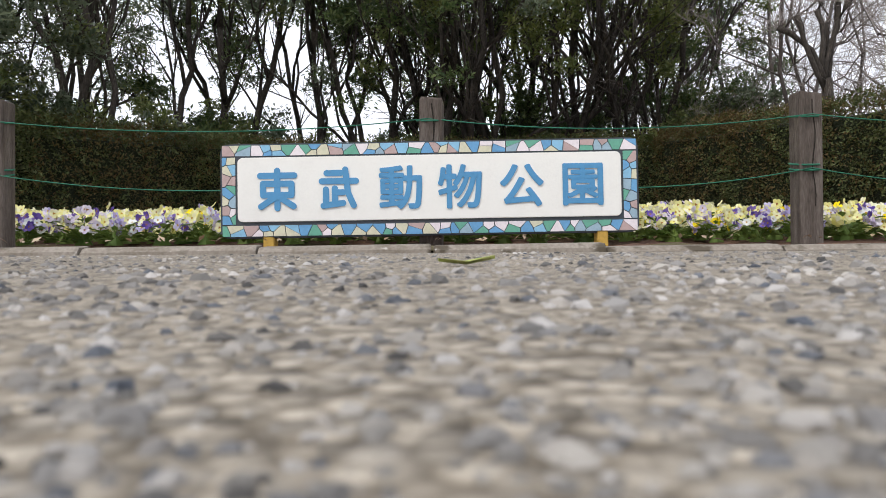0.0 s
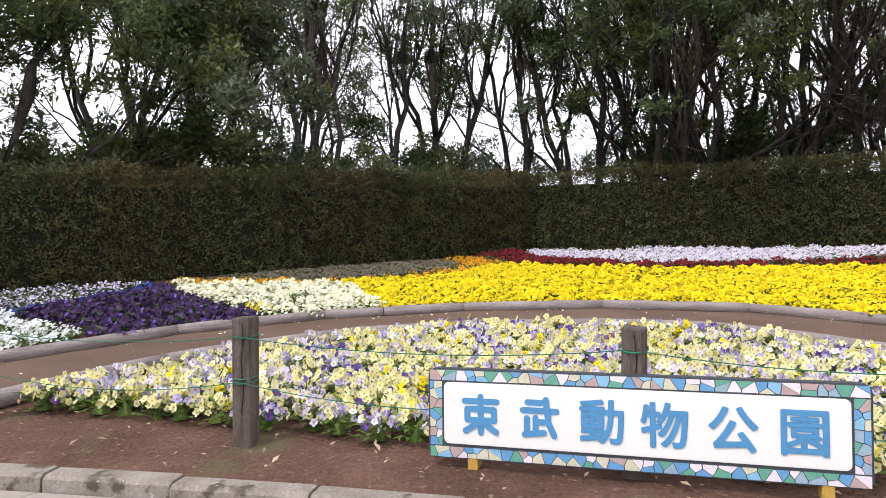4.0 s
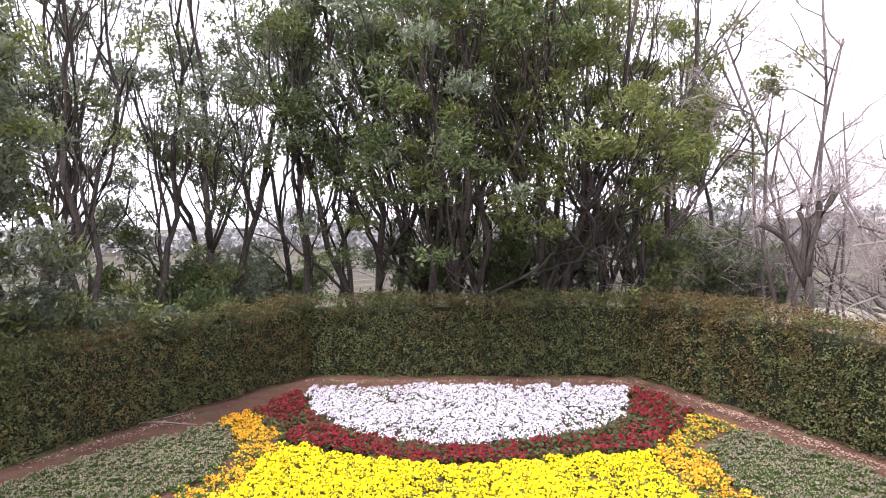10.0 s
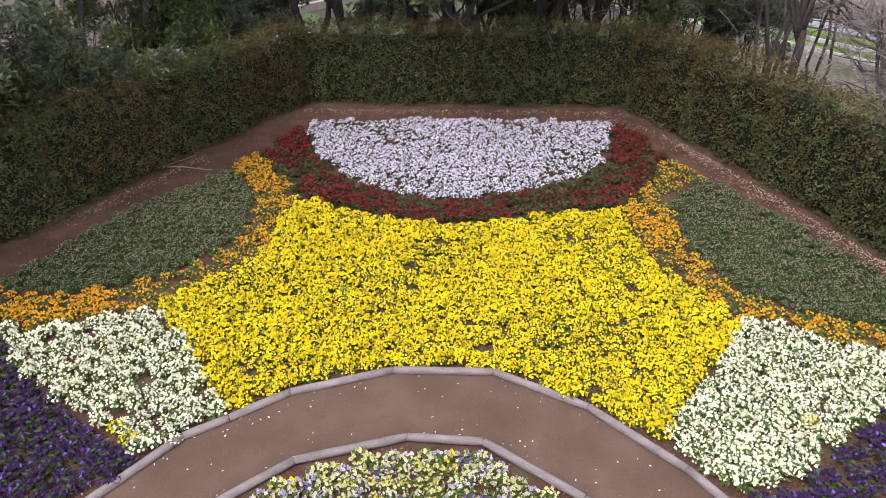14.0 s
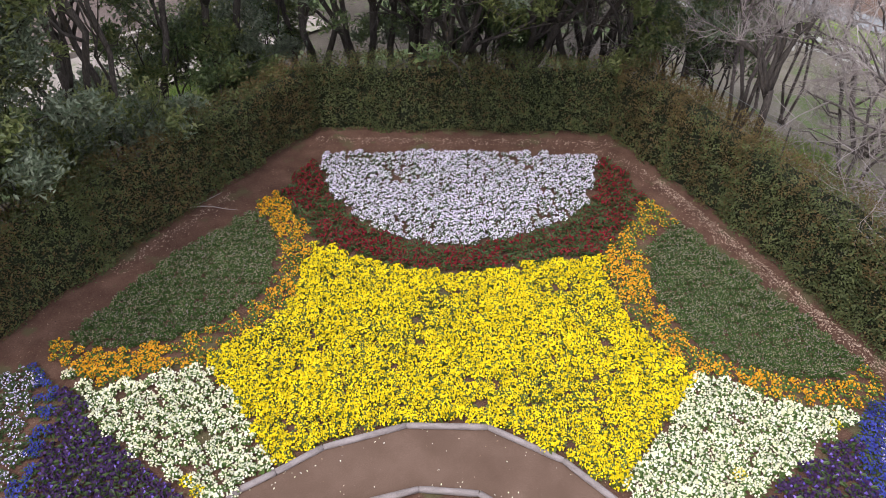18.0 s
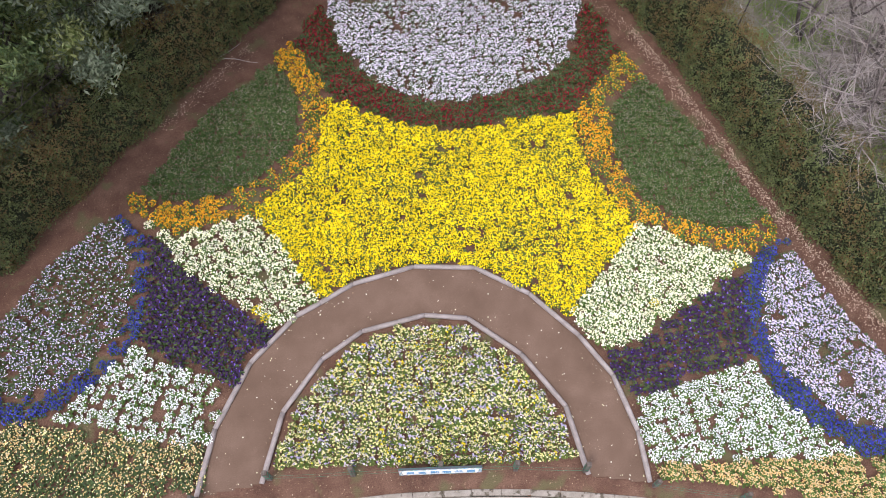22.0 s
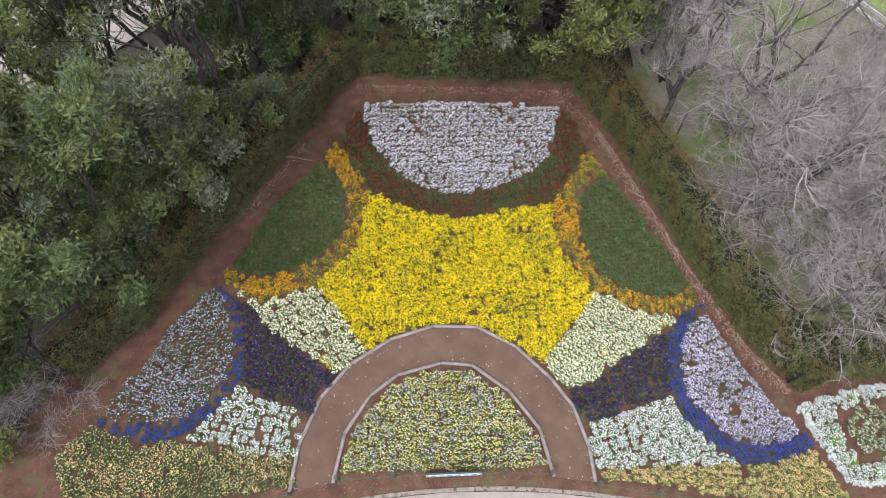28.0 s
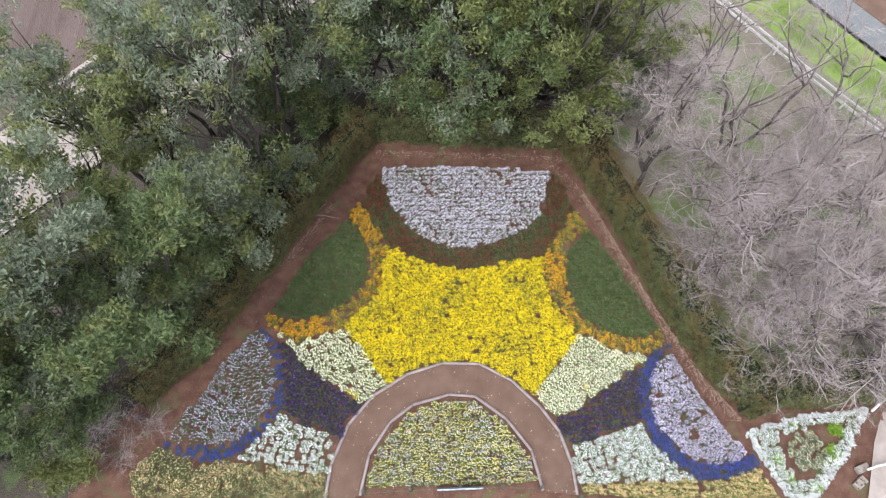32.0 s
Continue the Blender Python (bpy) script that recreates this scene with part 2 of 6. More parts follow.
M_POST = surface("weathered_timber", [(0.05, 0.039, 0.032), (0.105, 0.085, 0.071), (0.18, 0.153, 0.132)], 10, 90, 0.85, 0.8, 60, stretch=(3, 3, 0.35), distance=0.012)
M_CRACK = surface("split_in_timber", [(0.015, 0.012, 0.01), (0.03, 0.025, 0.02)], 20, 80, 1.0, 0)
M_ROPE = surface("green_rope", [(0.018, 0.12, 0.075), (0.03, 0.19, 0.115)], 60, 300, 0.6, 0.6, 300, distance=0.003)
M_BARK = surface("dark_bark", [(0.03, 0.025, 0.021), (0.065, 0.055, 0.047), (0.125, 0.107, 0.092)], 5, 40, 0.95, 1.0, 25, stretch=(1, 1, 0.3), distance=0.04)
M_BARE = surface("grey_bark", [(0.065, 0.052, 0.046), (0.115, 0.096, 0.088), (0.19, 0.165, 0.155)], 5, 40, 0.95, 0.8, 25, stretch=(1, 1, 0.3), distance=0.03)
M_TWIG = leafy("grey_twig", [(0.215, 0.178, 0.16), (0.32, 0.277, 0.255), (0.41, 0.365, 0.342)], 0.9, 0)
# near-black green: the shade deep between hedge leaves, put into the colour
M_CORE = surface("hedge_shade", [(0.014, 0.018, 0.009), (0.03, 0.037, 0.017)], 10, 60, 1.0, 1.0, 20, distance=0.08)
M_HEDGE = leafy("hedge_leaf", [(0.066, 0.092, 0.034), (0.112, 0.134, 0.05), (0.152, 0.172, 0.066), (0.094, 0.102, 0.052)], 0.55, 0.2, 0.18, 0.3)
M_BRONZE = leafy("bronze_leaf", [(0.123, 0.097, 0.038), (0.168, 0.113, 0.048), (0.138, 0.121, 0.043), (0.153, 0.092, 0.049)], 0.6, 0.2, 0.18, 0.3)
M_EVER = leafy("evergreen_leaf", [(0.055, 0.095, 0.034), (0.103, 0.152, 0.055), (0.182, 0.23, 0.085), (0.085, 0.121, 0.061)], 0.42, 0.42, 0.4, 0.25)
M_OLIVE = leafy("olive_leaf", [(0.091, 0.129, 0.037), (0.149, 0.183, 0.053), (0.224, 0.241, 0.072), (0.118, 0.144, 0.049)], 0.42, 0.42, 0.4, 0.25)
M_FRESH = leafy("fresh_green_leaf", [(0.114, 0.157, 0.047), (0.18, 0.218, 0.071), (0.255, 0.274, 0.104), (0.142, 0.17, 0.066)], 0.42, 0.42, 0.4, 0.25)
M_GREY = leafy("grey_green_leaf", [(0.109, 0.149, 0.088), (0.184, 0.224, 0.143), (0.271, 0.306, 0.21), (0.135, 0.177, 0.109)], 0.42, 0.42, 0.4, 0.25)
M_GREEN = leafy("bedding_leaf", [(0.06, 0.12, 0.025), (0.10, 0.175, 0.04), (0.145, 0.225, 0.055)], 0.6, 0.25, 0.2)
M_DARKGREEN = leafy("dark_bedding_leaf", [(0.035, 0.065, 0.018), (0.06, 0.098, 0.028), (0.085, 0.125, 0.038)], 0.5, 0.25)
M_KHAKI = leafy("khaki_bedding_leaf", [(0.04, 0.085, 0.02), (0.065, 0.118, 0.03), (0.095, 0.145, 0.042)], 0.65, 0.25, 0.15)
M_LIME = leafy("light_bedding_leaf", [(0.08, 0.12, 0.02), (0.13, 0.17, 0.03), (0.18, 0.21, 0.045)], 0.5, 0.3)
M_GRASS = leafy("grass_blade", [(0.125, 0.20, 0.04), (0.19, 0.28, 0.06), (0.26, 0.33, 0.09)], 0.6, 0.35)
M_DRY = leafy("dry_leaf", [(0.42, 0.31, 0.19), (0.3, 0.2, 0.12), (0.52, 0.42, 0.3), (0.2, 0.13, 0.09)], 0.8, 0.1)
PETAL = {
    "yellow": leafy("yellow_petal", [(0.78, 0.58, 0.0), (0.86, 0.69, 0.004), (0.90, 0.76, 0.015)], 0.6, 0.25, 0.2),
    "pale": leafy("pale_yellow_petal", [(0.80, 0.75, 0.24), (0.85, 0.82, 0.42), (0.85, 0.83, 0.60)], 0.6, 0.25, 0.2),
    "cream": leafy("cream_petal", [(0.83, 0.82, 0.50), (0.88, 0.87, 0.65), (0.91, 0.90, 0.77)], 0.6, 0.25, 0.2),
    "white": leafy("white_petal", [(0.70, 0.74, 0.72), (0.82, 0.84, 0.82), (0.88, 0.88, 0.86)], 0.6, 0.25, 0.2),
    "lilac": leafy("lilac_white_petal", [(0.60, 0.51, 0.70), (0.75, 0.68, 0.80), (0.86, 0.81, 0.87)], 0.6, 0.25, 0.2),
    "lavender": leafy("lavender_petal", [(0.36, 0.31, 0.62), (0.50, 0.45, 0.72), (0.66, 0.61, 0.80)], 0.6, 0.25, 0.2),
    "violet": leafy("violet_petal", [(0.10, 0.06, 0.32), (0.16, 0.10, 0.42), (0.25, 0.17, 0.5)], 0.6, 0.2, 0.2),
    "purple": leafy("dark_purple_petal", [(0.032, 0.014, 0.05), (0.046, 0.02, 0.074), (0.065, 0.03, 0.105)], 0.6, 0.15, 0.2),
    "blue": leafy("blue_petal", [(0.025, 0.03, 0.20), (0.04, 0.05, 0.28), (0.07, 0.085, 0.36)], 0.6, 0.2, 0.2),
    "red": leafy("dark_red_petal", [(0.10, 0.006, 0.012), (0.18, 0.009, 0.018), (0.26, 0.016, 0.026)], 0.6, 0.2, 0.2),
    "orange": leafy("orange_petal", [(0.64, 0.25, 0.01), (0.78, 0.38, 0.014), (0.82, 0.48, 0.03)], 0.6, 0.25, 0.2),
    "amber": leafy("amber_petal", [(0.58, 0.37, 0.13), (0.70, 0.51, 0.24), (0.74, 0.60, 0.37)], 0.6, 0.25, 0.2),
    "bud": leafy("closed_bud", [(0.208, 0.176, 0.104), (0.288, 0.248, 0.152), (0.248, 0.2, 0.2), (0.336, 0.296, 0.192)], 0.7, 0.2, 0.2),
    "heart": leafy("flower_heart", [(0.5, 0.3, 0.01), (0.3, 0.12, 0.05)], 0.7, 0.0, 0.2),
}
M_WHITE = paint("sign_white", (0.80, 0.79, 0.74), 0.4, 0.04)
M_BLUE = paint("sign_blue", (0.075, 0.265, 0.48), 0.45)
M_GROUT = paint("sign_dark_edge", (0.055, 0.065, 0.075), 0.6)
TILES = [paint("tile_" + n, c, 0.35, 0.16) for n, c in (
    ("sky", (0.24, 0.48, 0.66)), ("blue", (0.13, 0.33, 0.56)), ("green", (0.13, 0.37, 0.27)), ("mauve", (0.46, 0.34, 0.32)),
    ("sand", (0.62, 0.60, 0.44)), ("blush", (0.76, 0.70, 0.72)), ("slate", (0.30, 0.42, 0.50)))]
M_OCHRE = paint("ochre_paint", (0.50, 0.31, 0.06), 0.7, 0.3)
M_RUSTY = paint("dark_steel", (0.05, 0.045, 0.04), 0.6, 0.3)
M_WIRE = paint("galvanised_wire", (0.20, 0.205, 0.20), 0.5)
M_RAIL = paint("white_rail", (0.66, 0.66, 0.63), 0.5, 0.15)
# distance haze is mixed into these tones, hence the pale grey leaves
M_HAZED_WOOD = leafy("far_wood", [(0.22, 0.24, 0.22), (0.28, 0.28, 0.27), (0.33, 0.32, 0.32)], 0.9, 0.1)
M_WATER = surface("river_water", [(0.10, 0.11, 0.10), (0.15, 0.16, 0.155)], 0.4, 3, 0.25, 0.25, 2.5, distance=0.05, spec=0.5)
M_FIELD = surface("ploughed_field", [(0.085, 0.06, 0.05), (0.12, 0.09, 0.075), (0.15, 0.115, 0.1)], 0.5, 6, 0.95, 0.8, 6, stretch=(4, 0.5, 1), distance=0.1)

# ---- mesh helpers ----


def part(name, bm, material, parent=None, label=""):
    me = bpy.data.meshes.new(name)
    bm.to_mesh(me)
    bm.free()
    for mm in material if isinstance(material, (list, tuple)) else [material]:
        me.materials.append(mm)
    ob = new(name, me)
    if parent is not None:
        ob.parent = parent
    if label:
        ob["label"] = label
    return ob


def tri_mesh(name, V, F, MI=None, mats=(), smooth=False):
    """A mesh out of arrays: vertices, triangles, the material slot of each."""
    V, F = np.asarray(V, np.float32), np.asarray(F, np.int32)
    me = bpy.data.meshes.new(name)
    me.vertices.add(len(V))
    me.vertices.foreach_set("co", V.ravel())
    me.loops.add(F.size)
    me.loops.foreach_set("vertex_index", F.ravel())
    me.polygons.add(len(F))
    me.polygons.foreach_set("loop_start", np.arange(0, F.size, 3, dtype=np.int32))
    if MI is not None:
        me.polygons.foreach_set("material_index", np.asarray(MI, np.int32))
    me.polygons.foreach_set("use_smooth", np.full(len(F), smooth))
    for mm in mats:
        me.materials.append(mm)
    me.update(calc_edges=True)
    return me


class Shape:
    """Collects triangles with their material slots."""

    def __init__(self):
        self.v, self.f, self.m, self.n = [], [], [], 0

    def add(self, V, F, slot=0):
        V, F = np.asarray(V, float).reshape(-1, 3), np.asarray(F, int).reshape(-1, 3)
        self.v.append(V)
        self.f.append(F + self.n)
        self.m.append(np.full(len(F), slot) if np.isscalar(slot) else np.asarray(slot))
        self.n += len(V)
        return self

    def arrays(self):
        return np.concatenate(self.v), np.concatenate(self.f), np.concatenate(self.m)

    def mesh(self, name, mats, smooth=False):
        return tri_mesh(name, *self.arrays(), mats, smooth)


def tube(points, radii, sides=6):
    """A bent, tapered tube with closed ends, as vertices and triangles."""
    P, r = np.asarray(points, float), np.asarray(radii, float)
    d = np.gradient(P, axis=0)
    d /= np.linalg.norm(d, axis=1)[:, None] + 1e-9
    up = np.where(np.abs(d[:, 2:3]) > 0.9, np.array([[1.0, 0, 0]]), np.array([[0, 0, 1.0]]))
    a = np.cross(d, up)
    a /= np.linalg.norm(a, axis=1)[:, None] + 1e-9
    b = np.cross(d, a)
    an = np.arange(sides) * 2 * np.pi / sides
    ring = a[:, None] * np.cos(an)[None, :, None] + b[:, None] * np.sin(an)[None, :, None]
    V = (P[:, None] + ring * r[:, None, None]).reshape(-1, 3)
    F, k = [], sides
    for i in range(len(P) - 1):
        for j in range(k):
            q = (j + 1) % k
            F += [(i * k + j, i * k + q, (i + 1) * k + q), (i * k + j, (i + 1) * k + q, (i + 1) * k + j)]
    if sides > 3:
        V = np.vstack([V, P[0], P[-1]])
        e = len(V)
        for j in range(k):
            q = (j + 1) % k
            F += [(e - 2, q, j), (e - 1, (len(P) - 1) * k + j, (len(P) - 1) * k + q)]
    return V, np.array(F)


def spin(n, rng, tilt=0.3, sweep=math.pi):
    """n random turns: any heading, leaning by up to tilt radians."""
    z, a, b = rng.uniform(-sweep, sweep, n), rng.normal(0, tilt, n), rng.normal(0, tilt, n)
    cz, sz, ca, sa, cb, sb = np.cos(z), np.sin(z), np.cos(a), np.sin(a), np.cos(b), np.sin(b)
    Z = np.zeros(n)
    I = Z + 1
    rz = np.stack([cz, -sz, Z, sz, cz, Z, Z, Z, I], 1).reshape(n, 3, 3)
    rx = np.stack([I, Z, Z, Z, ca, -sa, Z, sa, ca], 1).reshape(n, 3, 3)
    ry = np.stack([cb, Z, sb, Z, I, Z, -sb, Z, cb], 1).reshape(n, 3, 3)
    return rx @ ry @ rz


def strew(templates, places, sizes, turns, picks):
    """Copies of the templates (vertices, triangles, slots) at the places, as one set of arrays."""
    vs, fs, ms, at = [], [], [], 0
    for k, (V, F, S) in enumerate(templates):
        idx = np.nonzero(picks == k)[0]
        if not len(idx):
            continue
        W = np.einsum("nij,vj->nvi", turns[idx], V) * sizes[idx, None, None] + places[idx, None]
        vs.append(W.reshape(-1, 3))
        fs.append((F[None] + (np.arange(len(idx)) * len(V))[:, None, None] + at).reshape(-1, 3))
        ms.append(np.tile(S, len(idx)))
        at += len(idx) * len(V)
    return np.concatenate(vs), np.concatenate(fs), np.concatenate(ms)


def box_bm(sx, sy, sz, bevel=0.0, seg=2, centre=(0, 0, 0)):
    bm = bmesh.new()
    bmesh.ops.create_cube(bm, size=1.0)
    bmesh.ops.scale(bm, vec=(sx, sy, sz), verts=bm.verts)
    bmesh.ops.translate(bm, vec=centre, verts=bm.verts)
    if bevel:
        bmesh.ops.bevel(bm, geom=list(bm.edges), offset=bevel, segments=seg, affect="EDGES", profile=0.5)
    return bm


def inside(px, py, poly):
    px, py = np.asarray(px), np.asarray(py)
    res = np.zeros(px.shape, bool)
    for (x0, y0), (x1, y1) in zip(poly, poly[1:] + poly[:1]):
        cut = (y0 > py) != (y1 > py)
        res ^= cut & (px < (x1 - x0) * (py - y0) / (y1 - y0 + 1e-12) + x0)
    return res


def edge_distance(px, py, poly, closed=True):
    px, py = np.asarray(px, float), np.asarray(py, float)
    best = np.full(px.shape, 1e9)
    for (x0, y0), (x1, y1) in zip(poly, poly[1:] + poly[:1] if closed else poly[1:]):
        dx, dy = x1 - x0, y1 - y0
        s = np.clip(((px - x0) * dx + (py - y0) * dy) / (dx * dx + dy * dy), 0, 1)
        best = np.minimum(best, np.hypot(px - x0 - s * dx, py - y0 - s * dy))
    return best


# ---- the lie of the land ----
KERB_C, KERB_R = (0.45, -26.45), 26.03


def kerb_y(x, r=KERB_R):
    return KERB_C[1] + np.sqrt(np.maximum(r * r - (np.asarray(x, float) - KERB_C[0]) ** 2, 1.0))


def cross_fall(x, y):
    """The front of the garden leans a little: its west side lies higher."""
    return -0.011 * np.clip(np.asarray(x, float), -5, 5) * np.clip(1.4 - np.asarray(y, float) / 8, 0, 1)


def soil_z(x, y):
    return 0.04 + 0.037 * np.clip(np.asarray(y, float), 0, 16) + cross_fall(x, y)


def road_z(x, y):
    d = kerb_y(x) - np.asarray(y, float)
    return -0.035 + 0.075 * np.clip(d / 0.75, 0, 1) ** 0.9 + cross_fall(x, 0 * d) * np.clip(1.6 - d / 1.5, 0, 1)


GARDEN = [(-15.5, -3.0), (-14.0, 1.2), (-8.9, 8.3), (-4.1, 15.7), (5.9, 15.0), (9.6, 7.0), (11.6, 3.2), (17.0, 3.3), (17.0, -3.4)]


def land_z(x, y):
    x, y = np.asarray(x, float), np.asarray(y, float)
    d = np.where(inside(x, y, GARDEN), 0, edge_distance(x, y, GARDEN))
    fall = np.clip((d - 1.0) / 7.0, 0, 1) * (y > kerb_y(np.clip(x, -20, 20)) - 0.5)
    base = np.where(y > kerb_y(np.clip(x, -20, 20)), soil_z(x, y) - 0.05, -0.10)
    return base * (1 - fall) - 1.25 * fall


def grid_mesh(name, xs, ys, height, keep, mat):
    X, Y = np.meshgrid(xs, ys, indexing="ij")
    V = np.stack([X, Y, height(X, Y)], -1).reshape(-1, 3)
    n, m = len(xs), len(ys)
    I = np.arange(n * m).reshape(n, m)
    a, b, c, d = I[:-1, :-1].ravel(), I[1:, :-1].ravel(), I[1:, 1:].ravel(), I[:-1, 1:].ravel()
    if keep is not None:
        ok = keep((X[:-1, :-1] + X[1:, 1:]).ravel() / 2, (Y[:-1, :-1] + Y[1:, 1:]).ravel() / 2)
        a, b, c, d = a[ok], b[ok], c[ok], d[ok]
    F = np.concatenate([np.stack([a, b, c], 1), np.stack([a, c, d], 1)])
    return tri_mesh(name, V, F, None, [mat], True)


rng = np.random.default_rng(7)
axis = np.concatenate([-np.geomspace(2400, 42, 16), np.arange(-40, 40.1, 1.0), np.geomspace(42, 2400, 16)])
ground = new("ground", grid_mesh("ground", axis, axis, lambda x, y: land_z(x, y) + 0.05 * np.sin(x * 1.7) * np.sin(y * 1.3) * (np.hypot(x, y - 6) > 17), None, M_WILD))
tagged(ground, "rough ground of dry grass, leaf litter and green patches", "ground", kind="structure")


def soil_bumps(x, y):
    w = soil_z(x, y) - 0.022 * np.clip((kerb_y(x) + 0.13 - y) / 0.08, 0, 1)
    return w + 0.012 * np.sin(x * 7.1 + 2 * np.sin(y * 3.3)) * np.sin(y * 6.3) + 0.006 * np.sin(x * 19 + y * 13)


meadow = new("meadow", grid_mesh("meadow", np.arange(6.0, 40.0, 0.4), np.arange(2.6, 40.0, 0.4), lambda x, y: land_z(x, y) + 0.1,
             lambda x, y: ~inside(x, y, GARDEN) & (edge_distance(x, y, GARDEN) > 0.25) & (x > 7.4 + 0.25 * np.sin(y * 2.1) + np.clip(y - 16, 0, 30) * 0.12), M_MEADOW))
tagged(meadow, "thin winter grass on grey soil under bare trees", "meadow", kind="structure")
garden = new("garden_soil", grid_mesh("garden_soil", np.arange(-15.4, 17.3, 0.12), np.arange(-6.0, 15.6, 0.12), soil_bumps,
             lambda x, y: inside(x, y, GARDEN) & (y > kerb_y(x) + 0.035), M_SOIL))
tagged(garden, "reddish brown bare garden soil under flower beds", "soil", kind="structure")

OUTER = [(-4.95, -0.31), (-4.74, 1.05), (-4.12, 2.49), (-3.18, 3.57), (-2.66, 3.87), (-1.92, 4.33), (-0.5, 4.74), (0.94, 4.67), (2.17, 3.97), (3.2, 2.92), (3.84, 1.98), (4.2, 0.75), (4.28, -0.3)]
INNER = [(-3.66, -0.09), (-3.33, 1.37), (-2.55, 2.52), (-1.68, 3.15), (-0.27, 3.50), (0.71, 3.40), (1.86, 2.52), (2.73, 1.32), (3.04, -0.11)]
PATH_AREA = OUTER + INNER[::-1]
lane = new("earth_path", grid_mesh("earth_path", np.arange(-5.1, 4.5, 0.06), np.arange(-0.45, 4.9, 0.06),
           lambda x, y: soil_z(x, y) + 0.022 + 0.003 * np.sin(x * 9) * np.sin(y * 11), lambda x, y: inside(x, y, PATH_AREA), M_PATH))
tagged(lane, "trodden brown earth path strewn with petals and dry leaves", "path", kind="structure")


def plaza_mesh():
    radii = np.concatenate([np.arange(25.84, 22.0, -0.12), np.arange(22, 0.5, -1.5)])
    an = np.radians(np.arange(0, 360.1, 1.5))
    R, A = np.meshgrid(radii, an, indexing="ij")
    X, Y = KERB_C[0] + R * np.sin(A), KERB_C[1] + R * np.cos(A)
    d = KERB_R - R
    Z = -0.035 + 0.075 * np.clip(d / 0.75, 0, 1) ** 0.9 + cross_fall(X, 0 * d) * np.clip(1.6 - d / 1.5, 0, 1)
    n, m = R.shape
    I = np.arange(n * m).reshape(n, m)
    a, b, c, e = I[:-1, :-1].ravel(), I[1:, :-1].ravel(), I[1:, 1:].ravel(), I[:-1, 1:].ravel()
    return tri_mesh("road", np.stack([X, Y, Z], -1).reshape(-1, 3), np.concatenate([np.stack([a, c, b], 1), np.stack([a, e, c], 1)]), None, [M_ASPH], True)


road = tagged(new("road", plaza_mesh()), "pale worn asphalt plaza with exposed aggregate", "road", kind="structure")

# loose-looking aggregate where the camera starts, a hand's width over the road
def pebble(seed, fine):
    r = np.random.default_rng(seed)
    bm = bmesh.new()
    bmesh.ops.create_icosphere(bm, subdivisions=fine, radius=1.0)
    V = np.array([v.co[:] for v in bm.verts])
    lumps = r.normal(0, 1, (5, 3))
    V = V * (1 + 0.16 * np.sin(V @ lumps.T * 1.8 + r.uniform(0, 6, 5)).sum(1, keepdims=True) / 2) * np.array([1, r.uniform(0.65, 0.95), 0.55])
    for _ in range(7):
        q = r.normal(0, 1, 3)
        q /= np.linalg.norm(q)
        V = V - np.outer(np.maximum(V @ q - r.uniform(0.45, 0.75), 0), q)
    F = np.array([[v.index for v in f.verts] for f in bm.faces])
    bm.free()
    return V, F, np.zeros(len(F), int)


pebbles = [pebble(s, 2) for s in range(5)] + [pebble(s, 1) for s in range(5)]
n = 4600
py = -2.815 + 1.5 * rng.random(n) ** 2.6
px = 0.09 + (rng.random(n) - 0.5) * (0.14 + 1.6 * (py + 2.84))
far = np.clip((py + 2.82) / 0.5, 0, 1)
sz = rng.uniform(0.0009, 0.0028, n) * (1 + 1.5 * far) * rng.choice([0.6, 1, 1.3, 1.65], n)
pl = np.stack([px, py, road_z(px, py) - sz * 0.12], 1)
V, F, S = strew(pebbles, pl, sz, spin(n, rng, 0.25), np.where(py < -2.73, 0, 5) + rng.integers(0, 5, n))
tagged(new("road_aggregate", tri_mesh("road_aggregate", V, F, S, [M_STONE])), "broken grey and tan stones set in the asphalt", "gravel", kind="stuff")


def kerb_block():
    """One concrete kerb block, its long side along x, its face towards -y."""
    bm = bmesh.new()
    prof = [(-0.135, -0.075), (-0.115, 0.082), (-0.095, 0.098), (-0.012, 0.10), (0, 0.09), (0, -0.075)]
    rows = []
    for x in (-0.2965, -0.288, 0.288, 0.2965):
        k = 0.003 if abs(x) > 0.29 else 0
        rows.append([bm.verts.new((x, y + (k if y < -0.05 else -k), z - (k if z > 0 else 0))) for y, z in prof])
    for p, q in zip(rows, rows[1:]):
        for j in range(len(prof)):
            bm.faces.new((p[j], p[(j + 1) % 6], q[(j + 1) % 6], q[j]))
    bm.faces.new(rows[0][::-1])
    bm.faces.new(rows[-1])
    bmesh.ops.recalc_face_normals(bm, faces=bm.faces)
    return bm


def arc_pose(s, r, z):
    a = s / KERB_R
    return pose(KERB_C[0] + r * math.sin(a), KERB_C[1] + r * math.cos(a), z, 0, 0, -math.degrees(a))


